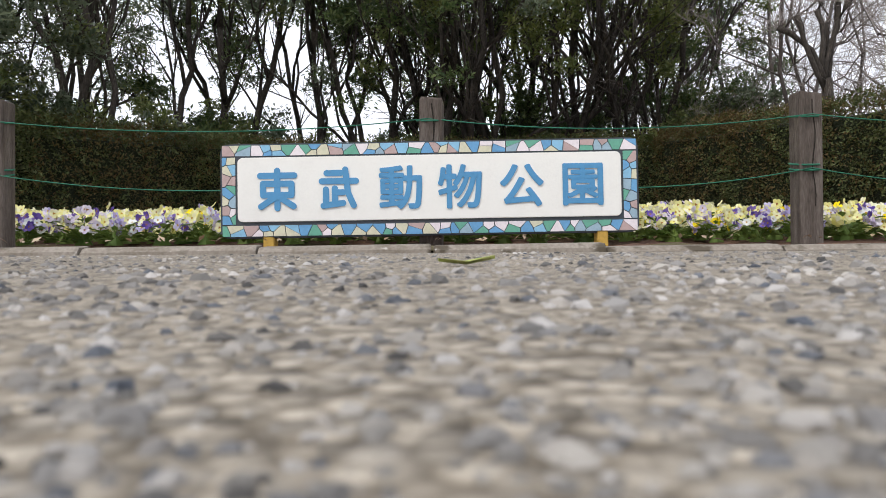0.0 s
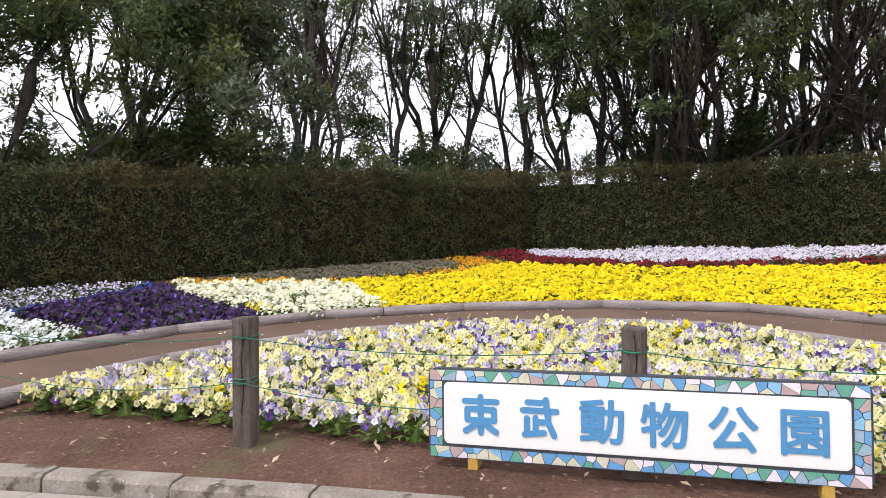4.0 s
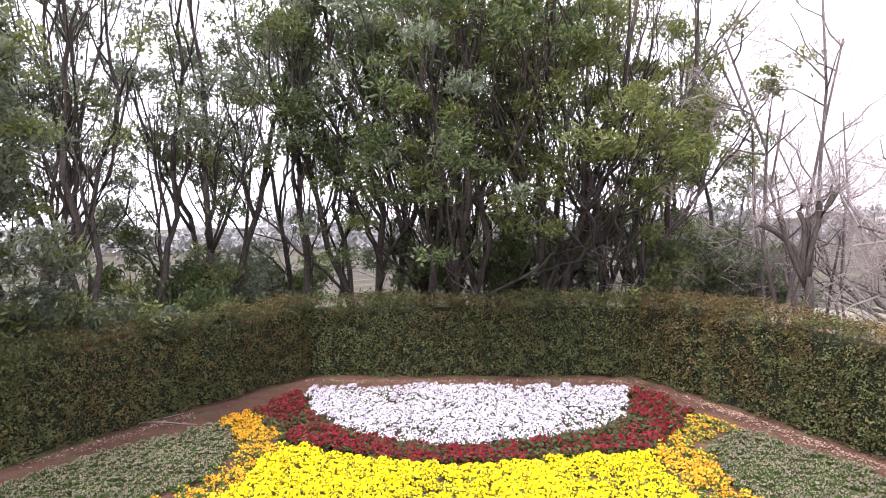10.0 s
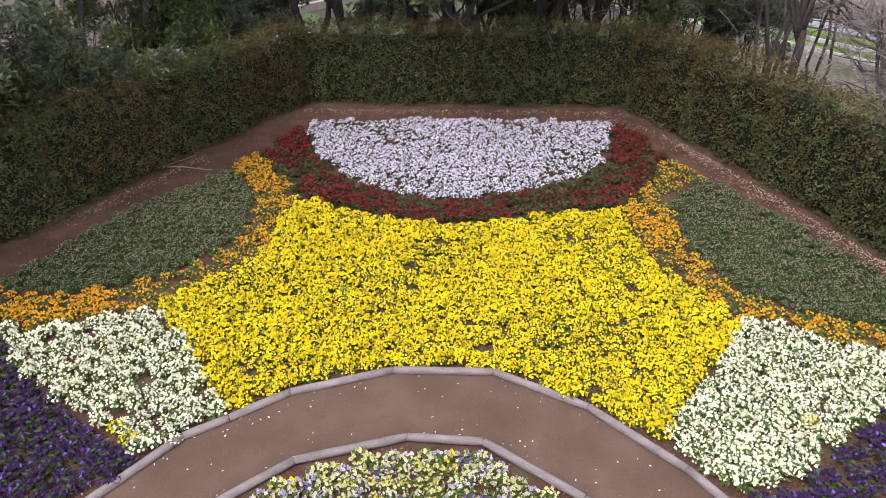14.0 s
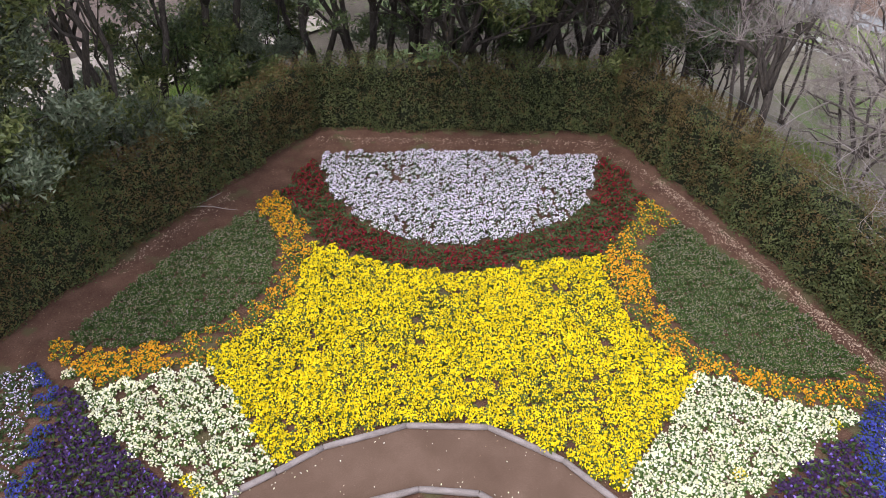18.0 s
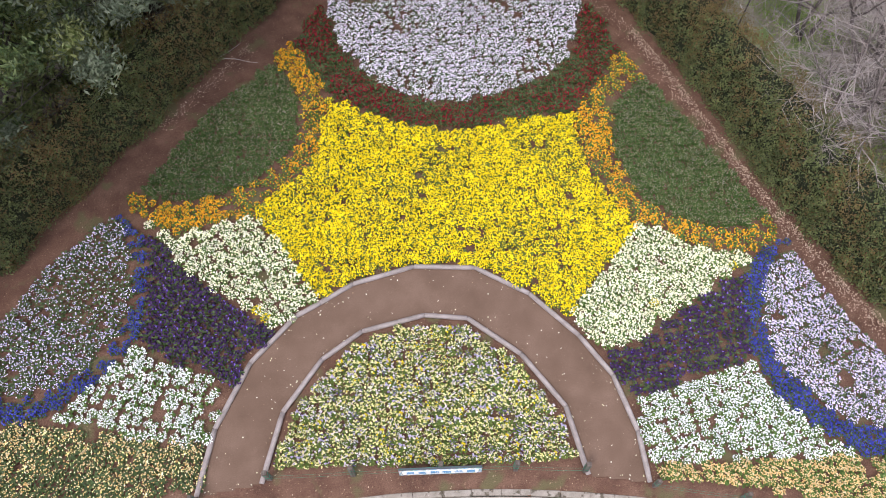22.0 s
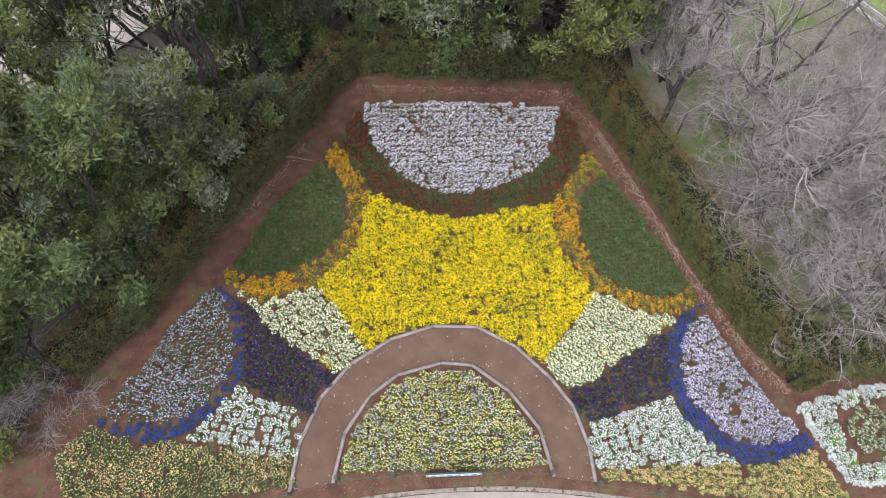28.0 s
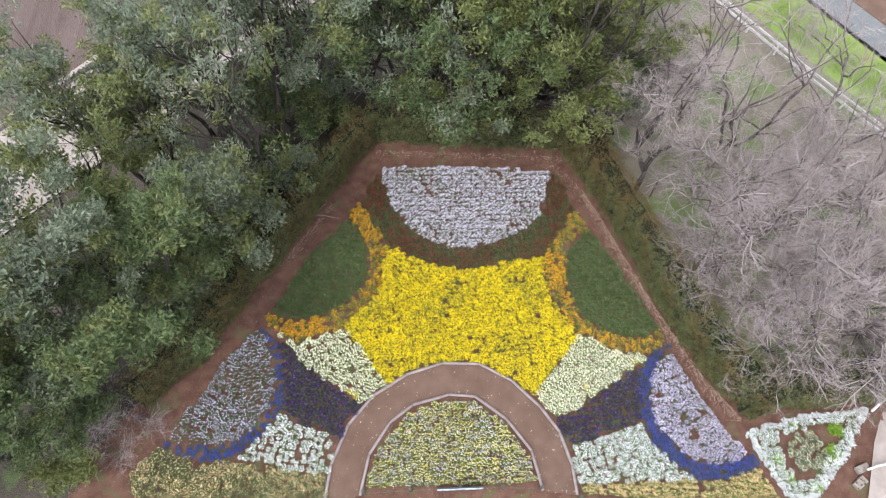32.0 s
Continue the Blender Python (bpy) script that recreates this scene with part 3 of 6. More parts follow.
kerb = tagged(new("kerb"), "weathered concrete kerb of separate blocks along the plaza", "kerb", kind="structure")
first_k = part("kerb_stone", kerb_block(), M_KERB, kerb)
first_g = part("gutter_slab", box_bm(0.598, 0.2, 0.08, 0.003, 1), M_GUTTER, kerb)
for i in range(-32, 33):
    for ob, r, z in ((first_k, KERB_R + 0.10, -0.056), (first_g, KERB_R - 0.137, -0.051)):
        c = ob if i == -32 else ob.copy()
        if i != -32:
            scene.collection.objects.link(c)
        rr = random.Random(i * 7 + (r > KERB_R))
        c.matrix_basis = arc_pose(i * 0.601 - 0.73, r + rr.uniform(-0.006, 0.006), z + 0.008 + float(cross_fall(i * 0.601 - 0.28, 0)) + rr.uniform(-0.004, 0.004)) @ pose(0, 0, 0, rr.uniform(-0.6, 0.6) - 5.7 * (r < KERB_R), 0, rr.uniform(-0.5, 0.5))

# ---- log edging ----


def log_bm(length, seed):
    r = np.random.default_rng(seed)
    bm = bmesh.new()
    sides, rings, rows = 12, 7, []
    for i in range(rings):
        x = -length / 2 + length * i / (rings - 1)
        k = 0.9 if i in (0, rings - 1) else 1
        rows.append([bm.verts.new((x, 0.058 * k * (1 + r.uniform(-0.06, 0.06)) * math.cos(2 * math.pi * j / sides), 0.058 * k * (1 + r.uniform(-0.06, 0.06)) * math.sin(2 * math.pi * j / sides))) for j in range(sides)])
    for p, q in zip(rows, rows[1:]):
        for j in range(sides):
            bm.faces.new((p[j], p[(j + 1) % sides], q[(j + 1) % sides], q[j])).smooth = True
    bm.faces.new(rows[0][::-1])
    bm.faces.new(rows[-1])
    bmesh.ops.recalc_face_normals(bm, faces=bm.faces)
    return bm


def edging(line, group, label):
    for i, ((x0, y0), (x1, y1)) in enumerate(zip(line, line[1:])):
        ln = math.hypot(x1 - x0, y1 - y0)
        ob = part("edging_log", log_bm(ln - 0.008, i + 31 * len(line)), M_LOG)
        z0, z1 = float(soil_z(x0, y0)), float(soil_z(x1, y1))
        ob.matrix_basis = pose((x0 + x1) / 2, (y0 + y1) / 2, (z0 + z1) / 2 + 0.055, 0, -math.degrees(math.atan2(z1 - z0, ln)), math.degrees(math.atan2(y1 - y0, x1 - x0)))
        tagged(ob, label, "log", group)


edging(OUTER, "logs round the outer path edge", "grey weathered log laid as path edging on soil")
edging(INNER, "logs round the half-round bed", "grey weathered log edging the half-round pansy bed")

# ---- plants ----


def petal_fan(rng, rad, petals=5, slot=1, heart=2, cup=0.25):
    """One open flower facing +z at the origin."""
    sh = Shape()
    for k in range(petals):
        a = 2 * math.pi * k / petals + rng.uniform(-0.12, 0.12)
        w, r = 0.62 * rad, rad * rng.uniform(0.88, 1.1)
        c, s = math.cos(a), math.sin(a)
        pts = np.array([[0, 0, 0], [0.55 * r, -w * 0.8, cup * 0.4 * r], [r, -w * 0.45, cup * r], [1.06 * r, w * 0.1, cup * 1.1 * r], [r * 0.95, w * 0.55, cup * r], [0.5 * r, w * 0.8, cup * 0.4 * r]])
        pts[:, 2] += 0.02 * rad * k
        rot = np.array([[c, -s, 0], [s, c, 0], [0, 0, 1]])
        sh.add(pts @ rot.T, [(0, 1, 2), (0, 2, 3), (0, 3, 4), (0, 4, 5)], slot)
    if heart is not None:
        h = 0.3 * rad
        sh.add([(-h, -h * 0.7, 0.07 * rad + cup * 0.2 * rad), (h, -h * 0.7, 0.1 * rad + cup * 0.2 * rad), (0, h, 0.1 * rad + cup * 0.2 * rad)], [(0, 1, 2)], heart)
    return sh.arrays()


def turned(V, az, tilt):
    ca, sa, ct, st = math.cos(az), math.sin(az), math.cos(tilt), math.sin(tilt)
    ry = np.array([[ct, 0, st], [0, 1, 0], [-st, 0, ct]])
    rz = np.array([[ca, -sa, 0], [sa, ca, 0], [0, 0, 1]])
    return V @ (rz @ ry).T


def leaf_blade(L, W, fold=0.25):
    return np.array([[0, 0, 0], [0.5 * L, -W / 2, fold * W], [L, 0, 0], [0.5 * L, W / 2, fold * W], [0.5 * L, 0, 0]]), np.array([(0, 1, 4), (1, 2, 4), (2, 3, 4), (3, 0, 4)])


def leaf_flat(L, W):
    return np.array([[0, 0, 0], [0.45 * L, -W / 2, 0.15 * W], [L, 0, -0.05 * L], [0.45 * L, W / 2, 0.15 * W]]), np.array([(0, 1, 2), (0, 2, 3)])


def plant(seed, leaves, leaf, spread, height, flowers, flower_rad, slots, petals=5, up=0.6, heart=None, face=0.75, simple=True):
    """One bedding plant: a tuft of leaves (slot 0) with flowers over it that mostly look towards -y, each in one of the slots."""
    r = np.random.default_rng(seed)
    sh = Shape()
    an = np.arange(6) * math.pi / 3
    q = spread * r.uniform(0.3, 0.42, 6)
    sh.add(np.vstack([[0, 0, height * 0.42], np.stack([q * np.cos(an), q * np.sin(an), 0 * an + 0.004], 1)]), [(0, j + 1, (j + 1) % 6 + 1) for j in range(6)], 0)
    for i in range(leaves):
        V, F = leaf_flat(leaf * r.uniform(0.75, 1.25), leaf * 0.55)
        az, el = r.uniform(0, 2 * math.pi), r.uniform(-0.1, 0.62)
        V = turned(V, az, -el) + np.array([math.cos(az), math.sin(az), 0]) * r.uniform(0, spread * 0.75) + [0, 0, r.uniform(0.01, height * 0.63)]
        sh.add(V, F, 0)
    for i in range(flowers):
        rad = flower_rad * r.uniform(0.8, 1.2)
        if simple:
            an = np.arange(4) * np.pi / 2 + r.uniform(0, 6) + r.uniform(-0.2, 0.2, 4)
            q = rad * r.uniform(0.85, 1.35, 4)
            V = np.stack([q * np.cos(an), q * np.sin(an), rad * r.uniform(0.0, 0.5, 4)], 1)
            F = np.array([(0, 1, 2), (0, 2, 3)])
            S = np.full(2, 1)
        else:
            V, F, S = petal_fan(r, rad, petals, 1, 99 if heart is not None else None)
        slot = int(r.choice(slots))
        S = np.where(S == 99, heart if heart is not None else 0, slot)
        V = turned(V, -math.pi / 2 + r.normal(0, 0.9), r.normal(face, 0.3))
        rr = spread * math.sqrt(r.random())
        a2 = r.uniform(0, 2 * math.pi)
        if rr > 0.45 * spread:
            e = np.array([rr * math.cos(a2), rr * math.sin(a2), height * up])
            sh.add([e * 0.25 + [0.002, 0, 0], e * 0.25 - [0.002, 0, 0], e * [1, 1, 1.1]], [(0, 1, 2)], 0)
        sh.add(V + np.array([rr * math.cos(a2), rr * math.sin(a2), height * (up + (1 - up) * r.random()) * (1 - 0.42 * (rr / spread) ** 2)]), F, S)
    return sh.arrays()


def bed(name, poly, mats, templates, step, label, category="flower bed", size=(0.85, 1.15), skip=0.0, single=60, jitter=0.12, lift=0.0, margin=0.015, gaps=None, seed=1, turn=0.0, thin=-0.1, scanty=None, poor=0.2):
    """A planted bed in rows (turn: their heading in degrees). Plants do better or worse in patches (thin, poor), and from `scanty` on the templates are the poor ones.
    The `single` plants nearest the plaza are parts of their own, the rest one mesh of stuff."""
    r = np.random.default_rng(seed)
    xs, ys = [p[0] for p in poly], [p[1] for p in poly]
    mx, my, half = (min(xs) + max(xs)) / 2, (min(ys) + max(ys)) / 2, max(max(xs) - min(xs), max(ys) - min(ys)) * 0.75
    u, v = np.meshgrid(np.arange(-half, half, step), np.arange(-half, half, step), indexing="ij")
    u = (u + r.normal(0, jitter * step, u.shape) + 0.12 * step * np.sin(v * 2.1 + seed)).ravel()
    v = (v + r.normal(0, jitter * step, v.shape)).ravel()
    ct, st = math.cos(math.radians(turn)), math.sin(math.radians(turn))
    x, y = mx + ct * u - st * v, my + st * u + ct * v
    vigour = 0.5 + 0.2 * np.sin(x * 1.9 + 1.3 * np.sin(y * 1.1 + seed)) + 0.2 * np.sin(y * 2.3 + 1.7 * np.sin(x * 0.9 - seed)) + r.normal(0, 0.16, x.shape)
    ok = inside(x, y, poly) & (edge_distance(x, y, poly) > margin) & (r.random(len(x)) > skip) & (vigour > thin - 0.1)
    if gaps is not None:
        ok &= ~gaps(x, y)
    x, y, vigour = x[ok], y[ok], vigour[ok]
    order = np.argsort(np.hypot(x - 0.1, y + 2.85))
    x, y, vigour = x[order], y[order], vigour[order]
    sz = r.uniform(*size, len(x)) * (0.9 + 0.2 * np.clip(vigour, 0, 1))
    z = soil_z(x, y) + lift
    good = scanty or len(templates)
    pick = r.integers(0, good, len(x))
    if scanty:
        pick = np.where(vigour < poor, r.integers(good, len(templates), len(x)), pick)
    top = tagged(new(name), label, category)
    top.location = (sum(xs) / len(xs), sum(ys) / len(ys), 0)
    off = np.array(top.location)
    meshes = [tri_mesh("plant", *t, mats) for t in templates]
    for i in range(min(single, len(x))):
        ob = new("plant", meshes[pick[i]])
        ob.parent = top
        ob.matrix_basis = pose(x[i] - off[0], y[i] - off[1], z[i], 0, 0, r.uniform(-35, 35)) @ Matrix.Scale(sz[i], 4)
    if len(x) > single:
        s = slice(single, None)
        arr = strew(templates, np.stack([x, y, z], 1)[s] - off, sz[s], spin(len(x) - single, r, 0.08, 0.6), pick[s])
        ob = tagged(new("planting", tri_mesh("planting", *arr, mats)), kind="stuff")
        ob.parent = top
    return top


P = PETAL
M_PANSY = leafy("pansy_leaf", [(0.085, 0.145, 0.03), (0.13, 0.195, 0.04), (0.18, 0.245, 0.06)], 0.6, 0.25, 0.2)
pansy_mats = [M_PANSY, P["pale"], P["yellow"], P["lavender"], P["violet"], P["white"], P["heart"], P["lilac"]]
pansy_mix = [1, 3, 7, 1, 5, 3, 1, 1]
pansies = [plant(s, 44, 0.058, 0.12, 0.17, 30, 0.021, [pansy_mix[s % 8], pansy_mix[(s * 3 + 1) % 8], pansy_mix[s % 8], 1] + ([4] if s % 4 == 0 else [2] if s % 5 == 1 else []), heart=6, face=1.2, simple=False) for s in range(12)]


def bare_at(*circles):
    return lambda x, y: np.any([np.hypot(x - cx, y - cy) < cr for cx, cy, cr in circles], axis=0)


bed("flower_bed", [(-3.56, 0.18), (-3.2, 1.3), (-2.45, 2.42), (-1.6, 3.03), (-0.25, 3.37), (0.66, 3.27), (1.78, 2.43), (2.62, 1.28), (2.94, 0.12), (1.6, 0.13), (0, 0.16), (-2.1, 0.14)],
    pansy_mats, pansies, 0.19, "half-round bed of yellow, lilac and white pansies behind the sign", single=300, margin=0.06, seed=2)

dense = dict(leaves=24, leaf=0.085, spread=0.12, height=0.15, flower_rad=0.0165)


def dense_set(n, flowers, slots, seed, **kw):
    d = dict(dense)
    d.update(kw)
    return [plant(seed * 50 + k, flowers=flowers, slots=slots, **d) for k in range(n)]


YELLOW = [(-2.75, 9.87), (-2.2, 9.61), (-1.33, 9.14), (-0.54, 8.82), (0.28, 8.68), (1.26, 8.7), (2.19, 8.92), (3.11, 9.1), (3.86, 9.09), (3.79, 8.61), (3.82, 7.94), (4.0, 7.38), (4.19, 6.92), (4.45, 6.47), (4.78, 5.93), (4.88, 5.64), (3.9, 4.46), (3.05, 3.43), (2.62, 3.62), (2.12, 4.09), (0.93, 4.73), (-0.48, 4.77), (-1.96, 4.44), (-2.69, 3.94), (-3.5, 5.12), (-4.34, 6.29), (-4.21, 6.68), (-3.75, 7.02), (-3.21, 7.45), (-2.88, 8.18), (-2.84, 8.94), (-2.8, 9.53)]
bed("flower_bed", YELLOW, [M_LIME, P["yellow"], P["heart"]], dense_set(8, 62, [1], 3, flower_rad=0.0185, leaves=26, face=0.95, spread=0.135, up=0.6) + dense_set(3, 30, [1], 33, flower_rad=0.018, leaves=34, spread=0.125), 0.2,
    "large bed of bright yellow bedding flowers", single=250, seed=3, skip=0.015, scanty=8, poor=0.16, turn=4)
WHITE = [(-2.95, 13.55), (-1.18, 13.53), (0.62, 13.47), (2.41, 13.35), (4.45, 13.18), (4.19, 11.76), (3.71, 10.92), (3.23, 10.42), (2.52, 10.1), (1.83, 9.84), (0.98, 9.63), (0.31, 9.6), (-0.53, 9.83), (-1.11, 10.15), (-1.71, 10.6), (-2.23, 11.36), (-2.74, 12.24)]
bed("flower_bed", WHITE, [M_DARKGREEN, P["lilac"], P["white"]], dense_set(6, 52, [1, 1, 2], 5, spread=0.125, face=0.9, up=0.55, height=0.17, flower_rad=0.0155) + dense_set(2, 28, [1, 2], 55, spread=0.115), 0.216,
    "half-round bed of white and pale lilac flowers below the hedge", seed=5, skip=0.005, jitter=0.1, turn=-2, scanty=6)
RED = [(-3.12, 13.15), (-3.56, 12.49), (-3.67, 11.88), (-3.34, 10.97), (-2.89, 10.3), (-2.73, 9.93), (-2.2, 9.67), (-1.33, 9.2), (-0.54, 8.88), (0.28, 8.73), (1.27, 8.76), (2.19, 8.98), (3.12, 9.16), (3.84, 9.19), (4.02, 9.52), (4.66, 10.27), (5.05, 11.04), (5.25, 11.25), (5.15, 11.84), (4.94, 12.44), (4.57, 13.0), (4.49, 12.86), (4.26, 11.72), (3.75, 10.84), (3.26, 10.32), (2.55, 10.02), (1.86, 9.76), (0.98, 9.55), (0.3, 9.52), (-0.56, 9.75), (-1.16, 10.07), (-1.76, 10.54), (-2.3, 11.27), (-2.82, 12.16), (-2.97, 12.92)]
bed("flower_bed", RED, [M_DARKGREEN, P["red"]], dense_set(5, 30, [1], 6, leaves=30, leaf=0.1, height=0.2, flower_rad=0.019, face=1.25, up=0.6) + dense_set(2, 9, [1], 66, leaves=34, leaf=0.1, height=0.18), 0.185,
    "curved band of dark red flowers among green leaves", seed=6, skip=0.02, scanty=5, poor=0.42, margin=0.0)
orange = dense_set(6, 36, [1], 7, leaves=14, height=0.14) + dense_set(3, 16, [1], 77, leaves=14, height=0.12)
ORANGE_L = [(-3.85, 11.98), (-3.52, 11.45), (-3.17, 10.84), (-2.89, 10.26), (-2.75, 9.89), (-2.82, 9.33), (-2.85, 8.75), (-2.9, 8.18), (-3.24, 7.46), (-3.78, 7.01), (-4.24, 6.67), (-4.36, 6.32), (-4.8, 6.16), (-5.41, 6.01), (-5.93, 5.84), (-6.24, 5.77), (-6.73, 6.04), (-7.18, 6.32), (-7.53, 6.62), (-7.54, 6.96), (-6.8, 6.67), (-5.93, 6.6), (-5.32, 6.83), (-4.55, 7.14), (-4.1, 7.58), (-3.64, 8.02), (-3.44, 8.68), (-3.44, 9.45), (-3.65, 10.26), (-3.93, 10.75), (-4.22, 11.01), (-4.31, 11.33), (-4.15, 11.71)]
ORANGE_R = [(5.05, 11.04), (5.46, 11.16), (5.85, 10.39), (5.58, 10.09), (5.12, 9.72), (4.85, 9.29), (4.74, 8.67), (4.68, 7.91), (4.82, 7.35), (4.98, 6.91), (5.24, 6.37), (5.66, 6.01), (6.22, 5.73), (6.82, 5.57), (7.51, 5.53), (7.98, 5.67), (8.25, 5.9), (8.43, 5.43), (8.34, 5.26), (7.95, 5.06), (7.66, 4.82), (7.3, 4.85), (6.72, 4.99), (6.13, 5.17), (5.71, 5.39), (5.18, 5.78), (4.9, 5.69), (4.78, 5.97), (4.49, 6.5), (4.23, 6.96), (4.04, 7.42), (3.86, 7.98), (3.83, 8.66), (3.97, 9.38), (4.66, 10.22)]
for k, pg in enumerate((ORANGE_L, ORANGE_R)):
    bed("flower_bed", pg, [M_GREEN, P["orange"]], orange, 0.2, "narrow curving band of orange flowers with soil between", seed=8 + k, skip=0.06, margin=-0.01, scanty=6, thin=0.12, poor=0.5, turn=20 - 40 * k)
GREEN_L = [(-4.29, 11.01), (-4.63, 10.92), (-5.1, 10.42), (-5.72, 9.73), (-6.31, 8.88), (-6.85, 7.86), (-7.37, 7.13), (-6.81, 6.72), (-5.93, 6.66), (-5.32, 6.88), (-4.55, 7.19), (-4.1, 7.63), (-3.69, 8.06), (-3.47, 8.68), (-3.49, 9.46), (-3.7, 10.27), (-3.97, 10.75)]
GREEN_R = [(5.91, 10.32), (6.33, 9.5), (6.86, 8.59), (7.34, 7.63), (7.81, 6.7), (8.16, 5.92), (7.93, 5.7), (7.47, 5.58), (6.82, 5.61), (6.23, 5.76), (5.68, 6.04), (5.26, 6.4), (5.02, 6.95), (4.85, 7.39), (4.73, 7.95), (4.79, 8.67), (4.9, 9.29), (5.15, 9.68), (5.57, 10.03)]
bud = [plant(900 + k, 44, 0.065, 0.11, 0.12, 28, 0.0115, [1, 2, 2, 2], up=0.8, face=1.4) for k in range(5)]
for k, pg in enumerate((GREEN_L, GREEN_R)):
    bed("flower_bed", pg, [M_KHAKI, P["bud"], P["bud"]], bud, 0.158, "segment bed of low dense green plants with small closed buds", seed=11 + k)
cream = dense_set(6, 54, [1], 13, height=0.19, spread=0.135, flower_rad=0.019, leaves=26, face=0.95, up=0.5)
CREAM_L = [(-7.14, 6.21), (-6.72, 5.99), (-6.23, 5.72), (-5.85, 5.81), (-5.25, 5.99), (-4.37, 6.27), (-3.5, 5.08), (-2.72, 3.91), (-3.07, 3.62), (-3.57, 3.26), (-4.17, 3.63), (-5.1, 4.21), (-6.0, 4.96)]
CREAM_R = [(4.91, 5.65), (5.21, 5.66), (5.7, 5.34), (6.13, 5.12), (6.71, 4.94), (7.61, 4.79), (7.32, 4.49), (6.72, 4.17), (5.89, 3.68), (4.91, 3.05), (4.12, 2.59), (3.74, 2.47), (3.39, 2.81), (3.05, 3.36), (3.93, 4.43)]
for k, pg in enumerate((CREAM_L, CREAM_R)):
    bed("flower_bed", pg, [M_GREEN, P["cream"], P["heart"]], cream, 0.2 + 0.02 * (k == 0), "bed of creamy white flowers beside the yellow bed", seed=14 + k, single=150, skip=0.01 + 0.02 * (k == 0), turn=35 - 75 * k)
dark = [plant(1000 + k, 18, 0.1, 0.13, 0.15, 50, 0.0215, [1, 1, 1, 1, 1, 1, 1, 1, 1, 1, 1, 2], face=1.0) for k in range(5)]
PURPLE_L = [(-6.97, 5.9), (-6.0, 4.92), (-5.1, 4.16), (-4.17, 3.58), (-3.61, 3.21), (-4.11, 2.62), (-4.46, 2.0), (-5.09, 2.29), (-5.83, 2.53), (-6.58, 2.85), (-6.81, 3.07), (-6.65, 3.41), (-6.67, 4.18), (-6.74, 4.83), (-6.96, 5.49)]
PURPLE_R = [(7.35, 4.46), (6.71, 4.12), (5.88, 3.63), (4.9, 3.0), (4.12, 2.55), (3.77, 2.43), (3.94, 2.06), (4.16, 1.42), (4.55, 1.55), (5.29, 1.74), (6.19, 2.0), (7.02, 2.32), (7.0, 2.65), (7.01, 3.18), (7.1, 3.79)]
for k, pg in enumerate((PURPLE_L, PURPLE_R)):
    bed("flower_bed", pg, [M_DARKGREEN, P["purple"], P["violet"]], dark, 0.26, "bed of dark purple flowers on spaced green plants", seed=17 + k, jitter=0.09, size=(0.95, 1.25), single=120, turn=27 - 20 * k if k else -35, thin=0.0)
blue = dense_set(5, 32, [1], 19, leaves=14, height=0.13, spread=0.1)
BLUE_L = [(-7.72, 6.47), (-7.36, 6.1), (-6.95, 5.58), (-6.73, 4.83), (-6.65, 4.18), (-6.64, 3.41), (-6.86, 3.05), (-7.0, 2.7), (-7.21, 2.36), (-7.64, 1.97), (-8.06, 1.68), (-8.67, 1.38), (-9.12, 1.3), (-9.87, 1.38), (-10.65, 1.68), (-11.18, 1.93), (-10.98, 2.05), (-10.31, 1.9), (-9.37, 1.82), (-8.55, 1.93), (-8.09, 2.13), (-7.49, 2.6), (-7.13, 3.18), (-6.97, 3.88), (-7.01, 4.67), (-7.18, 5.33), (-7.45, 5.98), (-7.84, 6.34)]
BLUE_R = [(8.41, 5.2), (7.95, 5.04), (7.63, 4.74), (7.33, 4.34), (7.09, 3.72), (7.0, 3.1), (7.01, 2.53), (7.17, 1.91), (7.35, 1.39), (7.75, 0.94), (8.28, 0.51), (8.75, 0.16), (9.28, 0.09), (9.83, 0.12), (10.36, 0.27), (10.83, 0.42), (11.18, 0.65), (10.87, 0.91), (10.27, 0.7), (9.54, 0.56), (9.01, 0.65), (8.52, 0.94), (8.06, 1.38), (7.73, 1.81), (7.52, 2.18), (7.45, 2.78), (7.48, 3.39), (7.64, 4.01), (7.96, 4.63), (8.42, 4.93), (8.59, 5.04)]
for k, pg in enumerate((BLUE_L, BLUE_R)):
    bed("flower_bed", pg, [M_DARKGREEN, P["blue"]], blue, 0.15, "narrow curving ribbon of deep blue flowers", seed=20 + k, skip=0.34 - 0.31 * k, margin=0.0)
LILAC_L = [(-7.83, 6.3), (-7.48, 5.95), (-7.21, 5.34), (-7.04, 4.68), (-7.0, 3.88), (-7.16, 3.2), (-7.52, 2.64), (-8.1, 2.18), (-8.73, 1.9), (-9.43, 1.84), (-9.38, 1.89), (-10.32, 1.98), (-10.95, 2.11), (-10.89, 2.33), (-10.46, 3.06), (-10.27, 3.23), (-9.68, 3.97), (-9.22, 4.75), (-8.6, 5.63), (-8.07, 6.21)]
LILAC_R = [(8.44, 4.89), (8.6, 4.79), (9.16, 3.65), (9.66, 2.71), (10.15, 1.81), (10.7, 1.22), (10.85, 0.99), (10.59, 0.85), (10.28, 0.75), (9.55, 0.61), (9.02, 0.69), (8.53, 0.98), (8.09, 1.42), (7.76, 1.86), (7.55, 2.21), (7.48, 2.78), (7.51, 3.39), (7.67, 4.01), (7.99, 4.61)]
